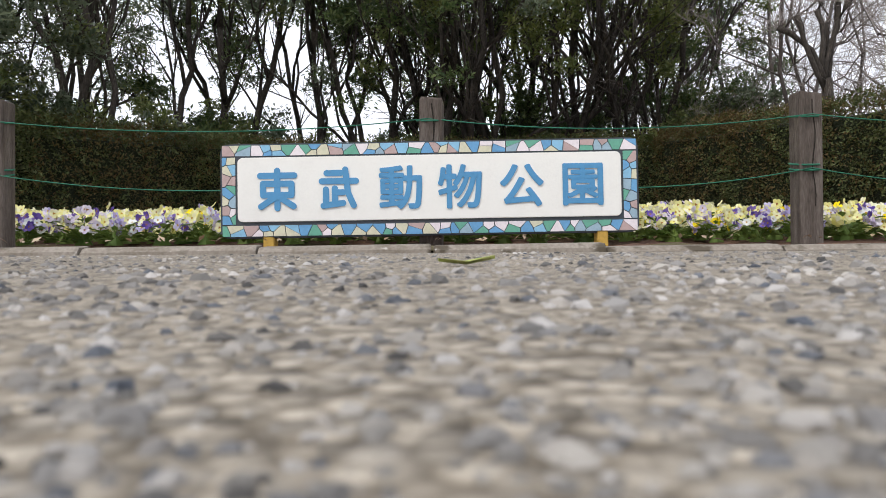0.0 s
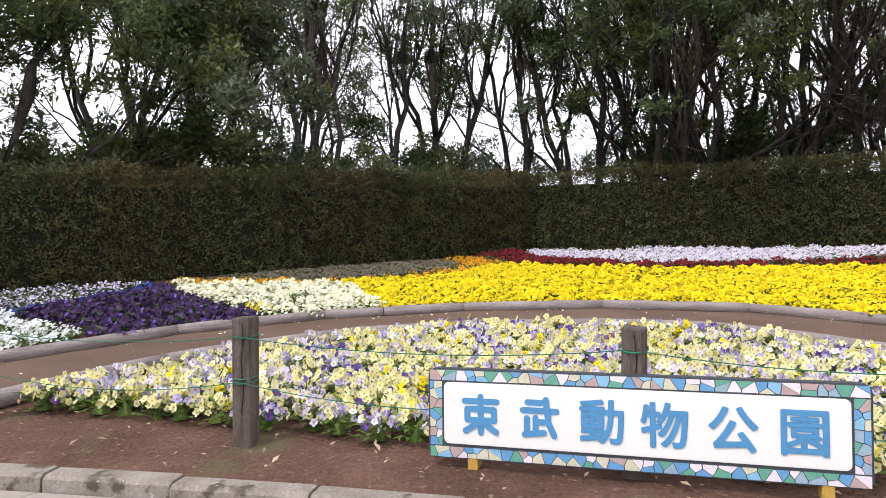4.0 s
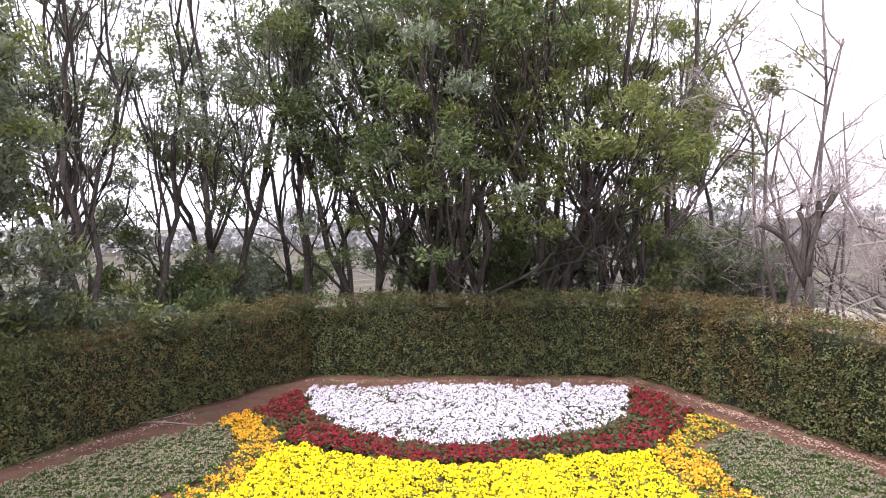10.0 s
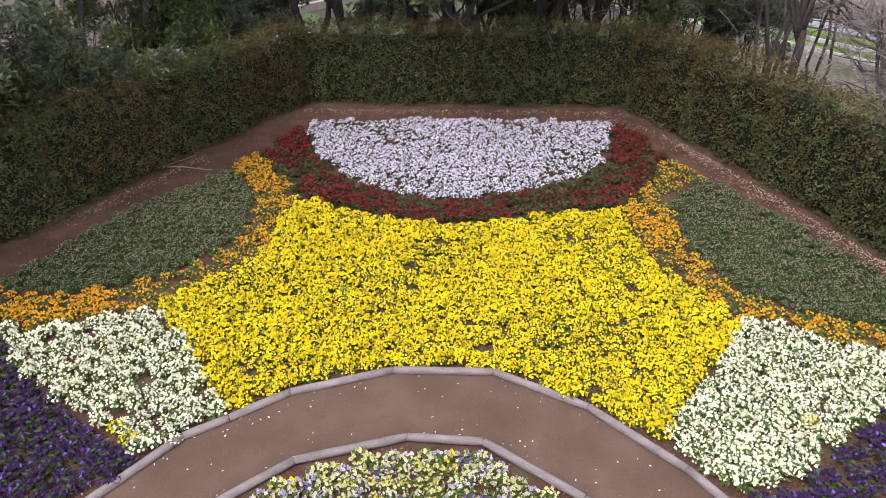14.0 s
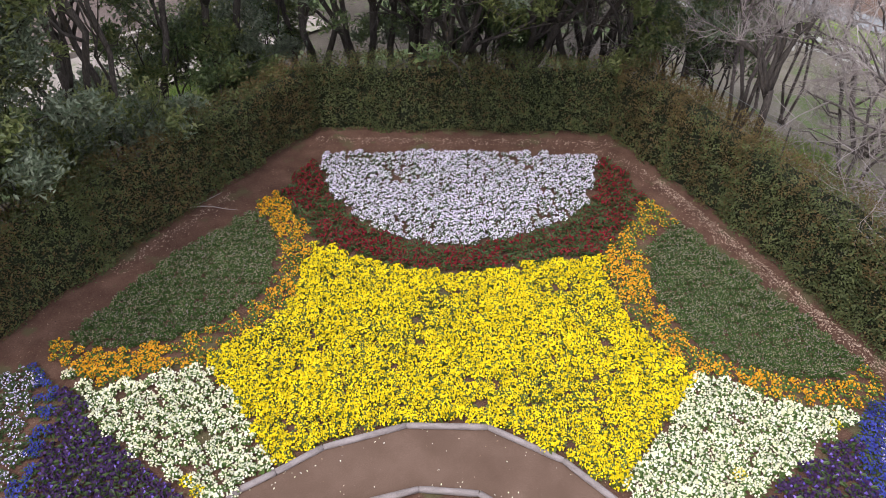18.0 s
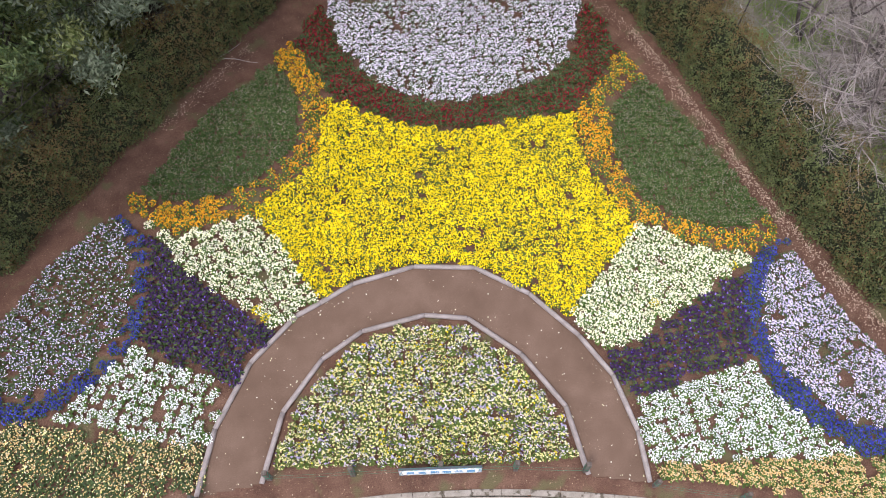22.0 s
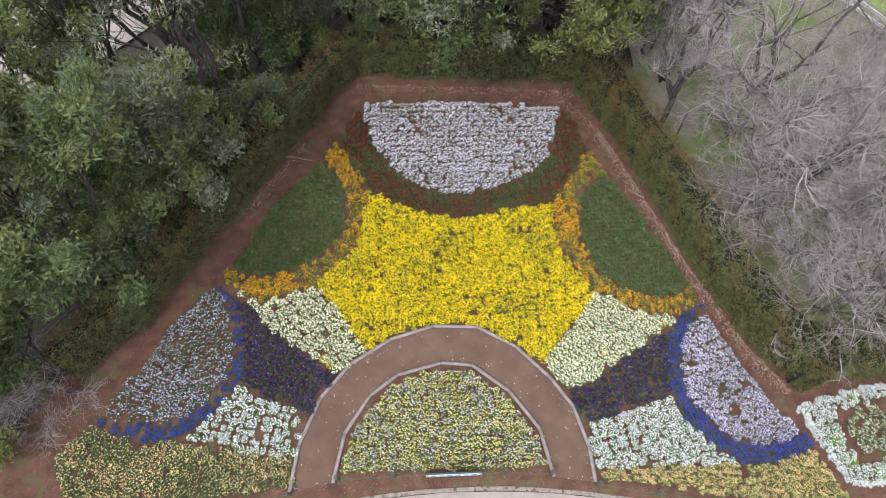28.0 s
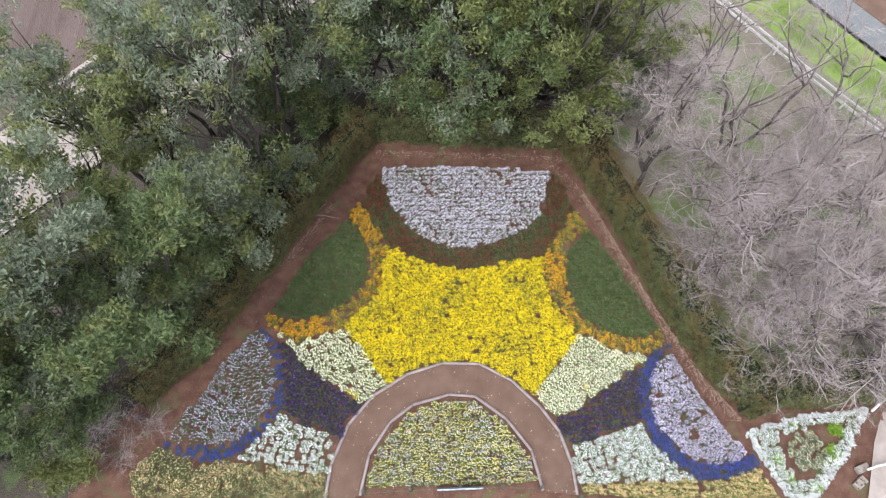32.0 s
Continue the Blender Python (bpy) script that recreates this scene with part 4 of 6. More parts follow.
bed("flower_bed", LILAC_L, [M_DARKGREEN, P["lilac"], P["lavender"]], dense_set(5, 20, [1, 1, 2], 22, leaves=22, flower_rad=0.0155) + dense_set(3, 9, [1, 2], 222, leaves=16), 0.205, "sparse half-disc bed of small white and lilac flowers", seed=22, skip=0.02, scanty=5, turn=-30, poor=0.4)
bed("flower_bed", LILAC_R, [M_DARKGREEN, P["lilac"], P["lavender"]], dense_set(5, 44, [1, 1, 1, 2], 23) + dense_set(2, 28, [1, 2], 223), 0.195, "half-disc bed of pale lilac flowers with a few bare patches", seed=23, skip=0.02, scanty=5, turn=28, gaps=bare_at((8.9, 1.7, 0.16), (9.4, 2.6, 0.1)))
SNOW_L = [(-6.82, 3.02), (-6.58, 2.82), (-5.83, 2.5), (-5.09, 2.26), (-4.5, 1.98), (-4.68, 1.56), (-4.8, 1.01), (-4.87, 0.71), (-6.07, 0.86), (-7.2, 1.03), (-8.41, 1.32), (-7.87, 1.8), (-7.21, 2.33), (-6.98, 2.67)]
SNOW_R = [(7.08, 2.29), (7.17, 1.88), (7.35, 1.36), (7.74, 0.91), (8.24, 0.48), (8.71, 0.12), (6.95, 0.09), (5.58, 0.08), (4.34, 0.08), (4.3, 0.74), (4.19, 1.39), (4.55, 1.51), (5.28, 1.7), (6.18, 1.95)]
snow = dense_set(6, 46, [1], 24, height=0.16, spread=0.12)
bed("flower_bed", SNOW_L, [M_GREEN, P["white"]], snow, 0.238, "thinly planted bed of white flowers on brown soil", seed=24, skip=0.03, jitter=0.15, single=100, turn=-14)
bed("flower_bed", SNOW_R, [M_GREEN, P["white"]], snow, 0.205, "dense bed of pure white flowers beside the path", seed=25, skip=0.01, single=150, turn=15, thin=-0.2)
mix = dense_set(6, 26, [1, 1, 1, 2], 26, leaves=26, height=0.14, flower_rad=0.0165) + dense_set(3, 10, [1, 2], 266, leaves=24)
AMBER_L = [(-11.18, 1.88), (-10.54, 1.57), (-9.83, 1.33), (-9.12, 1.23), (-8.57, 1.3), (-7.97, 1.1), (-6.52, 0.95), (-4.83, 0.8), (-4.88, -0.13), (-6.9, -0.4), (-9.0, -0.7), (-11.3, -1.1), (-11.84, -0.04), (-12.18, 0.93), (-11.8, 1.36)]
AMBER_R = [(4.35, 0.05), (5.57, 0.05), (6.94, 0.06), (8.7, 0.09), (9.26, 0.04), (9.82, 0.07), (10.34, 0.21), (10.85, 0.36), (11.07, 0.5), (11.28, -0.12), (11.68, -0.69), (12.3, -1.75), (9.5, -1.05), (7.0, -0.6), (4.45, -0.25)]
bed("flower_bed", AMBER_L, [M_DARKGREEN, P["amber"], P["pale"]], mix, 0.19, "front bed of pale amber flowers among much green", seed=27, skip=0.03, scanty=6, poor=0.45, turn=-8)
bed("flower_bed", AMBER_R, [M_GREEN, P["amber"], P["amber"]], dense_set(6, 46, [1, 2], 28), 0.195, "front bed of pale amber flowers behind low posts", seed=28, skip=0.03, single=120, turn=-6)
EDGE_3 = [(10.94, 1.73), (12.17, 2.0), (13.73, 2.27), (15.49, 2.38), (15.47, 2.15), (14.61, 1.1), (13.89, 0.31), (12.92, -0.61), (12.0, -0.58), (11.72, -0.02), (11.21, 1.0)]
CORE_3 = [(11.91, 1.59), (12.52, 1.68), (13.65, 1.91), (14.75, 2.03), (14.54, 1.62), (13.93, 0.91), (13.37, 0.33), (12.86, -0.05), (12.34, -0.04), (12.03, 0.87)]
bed("flower_bed", EDGE_3, [M_GREEN, P["white"], P["cream"]], snow, 0.2, "triangular bed edged with white flowers and silver leaves", seed=29, gaps=lambda x, y: inside(x, y, CORE_3))
ring = [(13.0 + 0.72 * math.cos(a), 0.98 + 0.78 * math.sin(a)) for a in np.arange(12) * math.pi / 6]
bed("flower_bed", ring, [M_DARKGREEN, P["pale"], P["white"]], dense_set(4, 20, [1, 2], 30, leaves=30), 0.2, "round patch of pale flowers inside a triangular bed", seed=30, jitter=0.2)
M_LUSH = leafy("lush_clump_leaf", [(0.12, 0.24, 0.02), (0.18, 0.32, 0.03), (0.24, 0.38, 0.05)], 0.6, 0.3, 0.2)
for x, y, q in ((11.85, 0.75, 1.0), (13.95, 0.95, 1.1), (14.25, 1.75, 1.2), (12.15, 0.05, 0.8), (13.05, -0.3, 0.9), (12.75, 1.95, 0.7)):
    clump = tagged(new("green_clump", tri_mesh("green_clump", *plant(int(1400 + x * 10), 150, 0.1, 0.26, 0.16, 0, 0.01, [0]), [M_LUSH])), "rounded lime green foliage clump in a triangular bed", "plant", "green clumps in the triangular bed")
    clump.matrix_basis = pose(x, y, float(soil_z(x, y))) @ Matrix.Scale(q, 4)
for x, y in ((-4.08, 3.72), (-3.86, 3.52), (5.03, 3.62), (7.02, 4.52)):
    stray = tagged(new("flowering_plant", tri_mesh("flowering_plant", *dense_set(1, 40, [1], 35)[0], [M_LIME, P["yellow"]])), "single yellow bedding plant among cream flowers", "flower", "stray yellow plants")
    stray.matrix_basis = pose(x, y, float(soil_z(x, y)) + 0.03)
M_SILVER = leafy("silver_leaf", [(0.42, 0.46, 0.42), (0.55, 0.58, 0.54), (0.66, 0.68, 0.64)], 0.7, 0.15, 0.2)
bed("edging_plants", [(10.84, 1.75), (12.12, 2.1), (13.7, 2.37), (15.6, 2.48), (15.56, 2.12), (14.7, 1.04), (13.95, 0.22), (12.95, -0.72), (11.92, -0.66), (11.62, -0.06), (11.1, 1.0)], [M_SILVER, P["white"]], [plant(1300 + k, 34, 0.08, 0.09, 0.14, 2, 0.012, [1]) for k in range(4)], 0.16,
    "row of silver-leaved plants edging a triangular bed", "plants", seed=31, gaps=lambda x, y: inside(x, y, EDGE_3) & (edge_distance(x, y, EDGE_3) > 0.1))

# ---- hedges ----


def sprig(seed, n, L, W, reach, slots=(0,), tilt=0.5):
    """A twig end with n leaves."""
    r = np.random.default_rng(seed)
    sh = Shape()
    for i in range(n):
        V, F = leaf_flat(L * r.uniform(0.75, 1.2), W * r.uniform(0.8, 1.2))
        V = turned(V, r.uniform(0, 2 * math.pi), -r.normal(0.35, tilt)) + r.normal(0, reach, 3)
        sh.add(V, F, int(r.choice(slots)))
    return sh.arrays()


HEDGE_SPRIGS = [sprig(s, 6, 0.068, 0.033, 0.04) for s in range(5)] + [sprig(s + 20, 6, 0.062, 0.03, 0.04, (1,)) for s in range(3)]


def hedge(name, line, side, height, thick, label, seed, density=215, brown=0.35):
    """A clipped hedge along a line on the ground; side: +1 grows to the left of the line's way. A core painted as dark
    as the shade between leaves, with leafy faces.
    """
    r = np.random.default_rng(seed)
    top = tagged(new(name), label, "hedge")
    core, leaves = Shape(), []
    stems = Shape()
    for (x0, y0), (x1, y1) in zip(line, line[1:]):
        L = math.hypot(x1 - x0, y1 - y0)
        ux, uy = (x1 - x0) / L, (y1 - y0) / L
        nx, ny = -uy * side, ux * side

        def at(s, w, h):
            x, y = x0 + ux * s + nx * w, y0 + uy * s + ny * w
            wob = 0.07 * np.sin(x * 2.3 + y * 1.7) + 0.05 * np.sin(x * 5.1 - y * 4.3)
            return np.stack([x + nx * wob, y + ny * wob, soil_z(x, y) + h + 0.06 * np.sin(x * 1.9 + y * 2.7) * (h > height - 0.3)], -1)
        s = np.linspace(-0.25, L + 0.25, max(3, int(L / 0.3)))
        # outline of the dark body that paints the inner shade behind the leaves
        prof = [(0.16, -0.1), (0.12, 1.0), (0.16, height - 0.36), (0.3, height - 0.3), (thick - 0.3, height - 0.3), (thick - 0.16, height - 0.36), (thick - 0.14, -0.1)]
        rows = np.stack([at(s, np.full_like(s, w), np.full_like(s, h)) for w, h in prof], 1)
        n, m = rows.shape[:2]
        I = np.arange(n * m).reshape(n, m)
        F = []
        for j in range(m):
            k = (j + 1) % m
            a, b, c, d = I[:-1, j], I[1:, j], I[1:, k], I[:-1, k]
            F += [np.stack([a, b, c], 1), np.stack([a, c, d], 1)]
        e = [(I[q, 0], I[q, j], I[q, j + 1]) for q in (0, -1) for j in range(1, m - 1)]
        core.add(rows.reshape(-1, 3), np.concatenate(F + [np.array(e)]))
        for q in np.arange(0.15, L, 0.55):
            p = at(np.array([q]), np.array([0.3 + 0.3 * r.random()]), np.array([0.0]))[0]
            stems.add(*tube([p - [0, 0, 0.05], p + [0.03, 0.02, 0.3], p + [r.normal(0, 0.05), r.normal(0, 0.05), 0.7]], [0.02, 0.017, 0.012], 5))
        for face, area in (("front", L * height), ("back", L * height * 0.5), ("top", L * thick)):
            k = int(area * density * {"front": 1.05, "back": 0.6, "top": 0.66}[face])
            ss, dep = r.uniform(-0.2, L + 0.2, k), np.abs(r.normal(0, 0.07, k))
            if face == "top":
                w, h = r.uniform(0.02, thick - 0.02, k), height - 1.7 * dep + 0.05 + 0.06 * r.random(k) * (r.random(k) > 0.7)
            else:
                h = r.uniform(0.0, height, k)
                w = dep - 0.02 if face == "front" else thick - dep + 0.02
            leaves.append(np.column_stack([at(ss, w, h), h]))
    A = np.concatenate(leaves)
    hh = A[:, 3] / height
    br = r.random(len(A)) < brown * (0.5 + 0.75 * hh) * (0.85 + 0.5 * np.sin(A[:, 0] * 1.3 + A[:, 1] * 0.9) + 0.35 * np.sin(A[:, 0] * 3.1 - A[:, 1] * 2.3 + hh * 5)) + 0.06
    pick = np.where(br, 5 + r.integers(0, 3, len(A)), r.integers(0, 5, len(A)))
    V, F, S = strew(HEDGE_SPRIGS, A[:, :3], r.uniform(0.75, 1.3, len(A)), spin(len(A), r, 0.6), pick)
    ob = tagged(new("foliage", tri_mesh("foliage", V, F, S, [M_HEDGE, M_BRONZE])), kind="stuff")
    ob.parent = top
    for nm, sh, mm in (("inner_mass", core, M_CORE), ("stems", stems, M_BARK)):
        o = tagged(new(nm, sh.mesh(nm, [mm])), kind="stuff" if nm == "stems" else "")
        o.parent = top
    return top


hedge("hedge", [(-3.3, 14.9), (5.15, 14.25)], 1, 1.98, 0.85, "tall clipped dark green hedge closing the flower garden's back", 41, brown=0.3)
hedge("hedge", [(-3.25, 14.8), (-5.2, 12.15), (-7.25, 9.25), (-8.75, 6.85), (-9.9, 5.1), (-11.6, 3.45)], -1, 1.98, 0.85, "tall clipped hedge with bronze tips along the beds", 42, brown=0.5)
hedge("hedge", [(5.12, 14.2), (6.0, 12.3), (6.85, 10.35), (8.3, 6.9), (8.95, 5.5), (9.78, 3.98), (11.0, 2.35)], 1, 2.1, 1.1, "tall clipped hedge with rusty new growth below bare trees", 43, brown=0.62)
hedge("hedge", [(11.0, 2.42), (14.56, 2.66), (18.5, 2.8)], 1, 1.5, 1.6, "broad lower hedge beside a triangular bed", 44, brown=0.2)

# ---- evergreen trees ----
TREE_SPRIGS = [sprig(60 + s, 6, 0.16, 0.06, 0.08, (s // 4,), tilt=0.5) for s in range(8)]


def limb_path(p0, p1, r, wob, n=6):
    t = np.linspace(0, 1, n)[:, None]
    bend = np.cumsum(r.normal(0, wob / n, (n, 3)), axis=0)
    sag = np.sin(t * math.pi) * np.array([0, 0, 0.12 * np.linalg.norm(np.subtract(p1, p0))])
    return np.array(p0) * (1 - t) + np.array(p1) * t + (bend - bend[-1] * t) + sag


def tree(x, y, height, spread, seed, leaf, label, stems=1, lean=(0, 0), low=0.35, clumps=26, density=1.0, girth=0.13, clump_r=1.0):
    """Crooked stems that fork upwards again and again; leafy clumps with gaps between them sit on the outer twigs."""
    r = np.random.default_rng(seed)
    z0 = float(land_z(x, y))
    top = tagged(new("shrub" if height < 5 else "tree"), label, "shrub" if height < 5 else "tree")
    top.location = (x, y, z0)
    runs, tips = [], []
    levels, slim = 4, density < 0.9

    def grow(p0, d, L, rad, lev):
        d = d / np.linalg.norm(d)
        n = (7, 5, 4, 3, 3)[lev]
        t = np.linspace(0, 1, n)[:, None]
        bend = np.vstack([[0, 0, 0], np.cumsum(r.normal(0, (0.03 if lev == 0 else 0.045) * L, (n - 1, 3)), axis=0)])
        path = p0 + d * t * L + bend
        path[:, 2] += t[:, 0] ** 2 * L * 0.1
        runs.append((path, rad * np.linspace(1, 0.55 if lev < levels else 0.3, n), lev))
        if lev >= 3:
            tips.append(path[-1])
        if lev == levels:
            return
        for k in range((4 if slim else 5, 4, 3, 2)[lev]):
            f = r.uniform((low, 0.35, 0.3, 0.3)[lev], 1.0) if k else 1.0
            i = min(n - 2, int(f * (n - 1)))
            q = path[i] + (path[i + 1] - path[i]) * (f * (n - 1) - i)
            side = r.normal(0, 1, 3)
            side -= side @ d * d
            side /= np.linalg.norm(side) + 1e-6
            out = d + side * r.uniform(0.35, 0.95) * (0.5 if k == 0 else 1.0)
            out[2] += 0.1
            grow(q, out, L * r.uniform(0.45, 0.68), rad * (0.6 if k == 0 else 0.45), lev + 1)

    for k in range(stems):
        a = 2 * math.pi * k / stems + r.uniform(0, 1)
        many = stems > 1
        base = np.array([0.2 * math.cos(a) * many, 0.2 * math.sin(a) * many, -0.15])
        fan = min(0.42, 0.12 + 0.05 * spread)
        grow(base, np.array([lean[0] / height + fan * math.cos(a) * many, lean[1] / height + fan * math.sin(a) * many, 1.0]), height * r.uniform(0.42, 0.52), girth * r.uniform(0.75, 1.1), 0)
    A = np.array(tips)
    zs = height / np.percentile(A[:, 2], 98)
    mid = A[:, :2].mean(0)
    wide = spread / np.percentile(np.hypot(*(A[:, :2] - mid).T), 88)

    def fit(p):
        p = np.array(p, float)
        f = np.clip(p[:, 2] / height, 0, 1)
        p[:, :2] = p[:, :2] * (1 + (wide - 1) * f[:, None]) + np.outer(f, np.array(lean) - mid * wide)
        p[:, 2] = np.where(p[:, 2] > 0, p[:, 2] * zs, p[:, 2])
        return p

    wood, twigs = Shape(), Shape()
    for path, rad, lev in runs:
        if lev == 0:
            rad = rad * np.array([1.45, 1.1, 1, 1, 1, 1, 1])
        if lev == 4 and height < 5:
            continue
        (wood if lev < 3 else twigs).add(*tube(fit(path), rad, (8, 6, 4, 3, 3)[lev]))
    A = fit(A)
    A = A[A[:, 2] > low * height * 0.8]
    want = int(clumps * 3)
    A = A[r.permutation(len(A))[:want]]
    if len(A) < want:
        A = np.concatenate([A, A[r.integers(0, len(A), want - len(A))] + r.normal(0, 0.35, (want - len(A), 3))])
    cloud, fresh = [], []
    for c in A:
        k = int(28 * density * r.uniform(0.5, 1.35))
        d = r.normal(0, 1, (k, 3))
        d[:, 2] = np.where(r.random(k) < 0.8, np.abs(d[:, 2]), d[:, 2])
        d /= np.linalg.norm(d, axis=1)[:, None]
        cr = clump_r * r.uniform(0.3, 0.6)
        cloud.append(c + d * r.uniform(0.45, 1.05, (k, 1)) * np.array([cr, cr, cr * 0.75]))
        # upper half of some clumps: lighter young leaves, doubling as painted top highlights
        fresh.append(np.full(k, r.random() < 0.3) & (d[:, 2] > -0.1))
    A = np.concatenate(cloud)
    V, F, S = strew(TREE_SPRIGS, A, r.uniform(0.75, 1.25, len(A)), spin(len(A), r, 0.5), r.integers(0, 4, len(A)) + 4 * np.concatenate(fresh))
    for nm, sh, mm in (("trunk", wood, M_BARK), ("brushwood", twigs, M_BARK)):
        o = tagged(new(nm, sh.mesh(nm, [mm], nm == "trunk")), kind="stuff" if nm == "brushwood" else "")
        o.parent = top
    o = tagged(new("crown", tri_mesh("crown", V, F, S, [leaf, M_GREY if leaf == M_EVER and seed % 2 else M_FRESH])), kind="stuff")
    o.parent = top
    return top


dark_tree = "evergreen tree with dark trunks and dense crown behind the hedge"
slim_tree = "slender evergreen tree with an open grey-green crown behind the hedge"
TREES = [
    # x, y, height, spread, stems, lean, low, clumps, density, leaf
    (-8.35, 12.8, 12.0, 2.4, 3, (-0.2, -0.2), 0.4, 28, 0.7, M_GREY, slim_tree),
    (-7.7, 14.7, 12.0, 1.9, 2, (0.4, 0.2), 0.45, 20, 0.7, M_GREY, slim_tree),
    (-6.3, 16.8, 12.0, 2.3, 3, (0.4, 0.0), 0.32, 44, 0.8, M_GREY, slim_tree),
    (-3.8, 18.6, 12.4, 3.0, 3, (0.0, -0.8), 0.34, 48, 0.88, M_EVER, slim_tree),
    (-1.8, 18.2, 12.8, 3.3, 4, (-0.3, -1.4), 0.36, 46, 0.9, M_EVER, slim_tree),
    (-0.1, 17.6, 12.8, 3.8, 7, (0.2, -1.6), 0.3, 66, 1.0, M_EVER, dark_tree),
    (1.0, 18.8, 12.8, 3.2, 5, (0.2, 0.0), 0.40, 34, 1.0, M_EVER, dark_tree),
    (2.9, 18.0, 12.8, 3.8, 6, (0.1, -1.9), 0.38, 60, 1.0, M_OLIVE, dark_tree),
    (4.7, 17.4, 12.0, 3.4, 6, (0.2, -1.8), 0.38, 56, 1.0, M_OLIVE, dark_tree),
    (6.6, 19.4, 10.6, 1.9, 2, (0.2, 0.0), 0.35, 20, 1.0, M_EVER, dark_tree),
    (-16.6, 1.8, 8.0, 3.0, 2, (0.3, -0.3), 0.25, 34, 1.1, M_EVER, dark_tree),
    (-11.8, 9.0, 10.5, 3.6, 2, (1.4, -1.4), 0.34, 70, 1.1, M_GREY, dark_tree),
    (-12.9, 6.4, 10.0, 4.0, 2, (1.4, -0.8), 0.30, 80, 1.1, M_EVER, dark_tree),
    (-15.0, 4.0, 9.5, 3.4, 2, (1.2, -0.7), 0.46, 52, 1.1, M_EVER, dark_tree),
    (-12.3, 13.2, 11.0, 2.8, 2, (0.0, 0.0), 0.34, 44, 0.85, M_GREY, slim_tree),
    (-10.9, 16.6, 11.0, 2.2, 2, (0.0, 0.0), 0.34, 26, 0.8, M_GREY, slim_tree),
    (-11.8, 10.9, 10.0, 2.4, 2, (0.0, 0.0), 0.34, 36, 1.0, M_FRESH, dark_tree),
    (9.3, 20.6, 10.0, 1.9, 1, (0.0, 0.0), 0.22, 20, 0.9, M_EVER, slim_tree),
]
for i, (x, y, h, sp, st, ln, lo, cl, de, lf, lb) in enumerate(TREES):
    tree(x, y, h, sp, 200 + i, lf, lb, st, ln, lo, cl, de)
SHRUBS = [(-7.4, 15.8, 3.9, 1.5, M_EVER), (-5.2, 17.2, 4.3, 1.5, M_GREY), (-4.9, 19.5, 3.6, 1.4, M_EVER), (5.9, 17.9, 4.6, 1.6, M_EVER), (7.4, 17.2, 4.2, 1.5, M_EVER),
          (1.9, 19.6, 4.6, 1.6, M_EVER), (3.8, 19.8, 4.4, 1.6, M_EVER), (-0.9, 19.8, 4.2, 1.4, M_EVER), (-9.7, 10.8, 3.2, 1.5, M_FRESH), (-10.4, 13.4, 3.0, 1.5, M_GREY), (-12.6, 9.4, 3.6, 1.6, M_EVER),
          (-8.6, 17.0, 3.2, 1.6, M_GREY), (-13.4, 15.6, 3.8, 1.9, M_GREY), (-6.6, 19.2, 3.2, 1.6, M_EVER),
          (-8.5, 11.3, 2.0, 1.1, M_FRESH), (-6.6, 13.0, 2.0, 1.2, M_GREY), (-5.2, 15.6, 2.0, 1.2, M_EVER), (-10.6, 6.8, 2.0, 1.2, M_EVER), (-8.1, 13.8, 2.2, 1.5, M_EVER),
          (-8.0, 11.7, 3.5, 1.4, M_GREY), (-10.0, 9.2, 2.9, 1.7, M_FRESH), (-11.7, 6.8, 2.9, 1.7, M_GREY), (-9.1, 10.2, 2.8, 1.4, M_FRESH), (-14.6, 2.6, 3.2, 1.7, M_EVER), (-13.5, 4.0, 3.0, 1.5, M_EVER),
          (0.3, 18.3, 4.4, 1.5, M_EVER), (2.2, 18.0, 4.6, 1.6, M_EVER), (3.9, 18.6, 4.4, 1.6, M_EVER), (6.6, 15.9, 3.3, 1.4, M_EVER), (8.4, 16.0, 3.8, 1.6, M_EVER), (9.3, 17.6, 3.8, 1.6, M_EVER),
          (-14.2, 1.0, 1.2, 0.8, M_OLIVE)]
for i, (x, y, h, sp, lf) in enumerate(SHRUBS):
    tree(x, y, h, sp, 260 + i, lf, "evergreen shrub with dense leaves under the trees", 2, (0, 0), 0.16, 15 if h > 3 else 11, 0.9, 0.05, 0.9)

# ---- bare trees ----


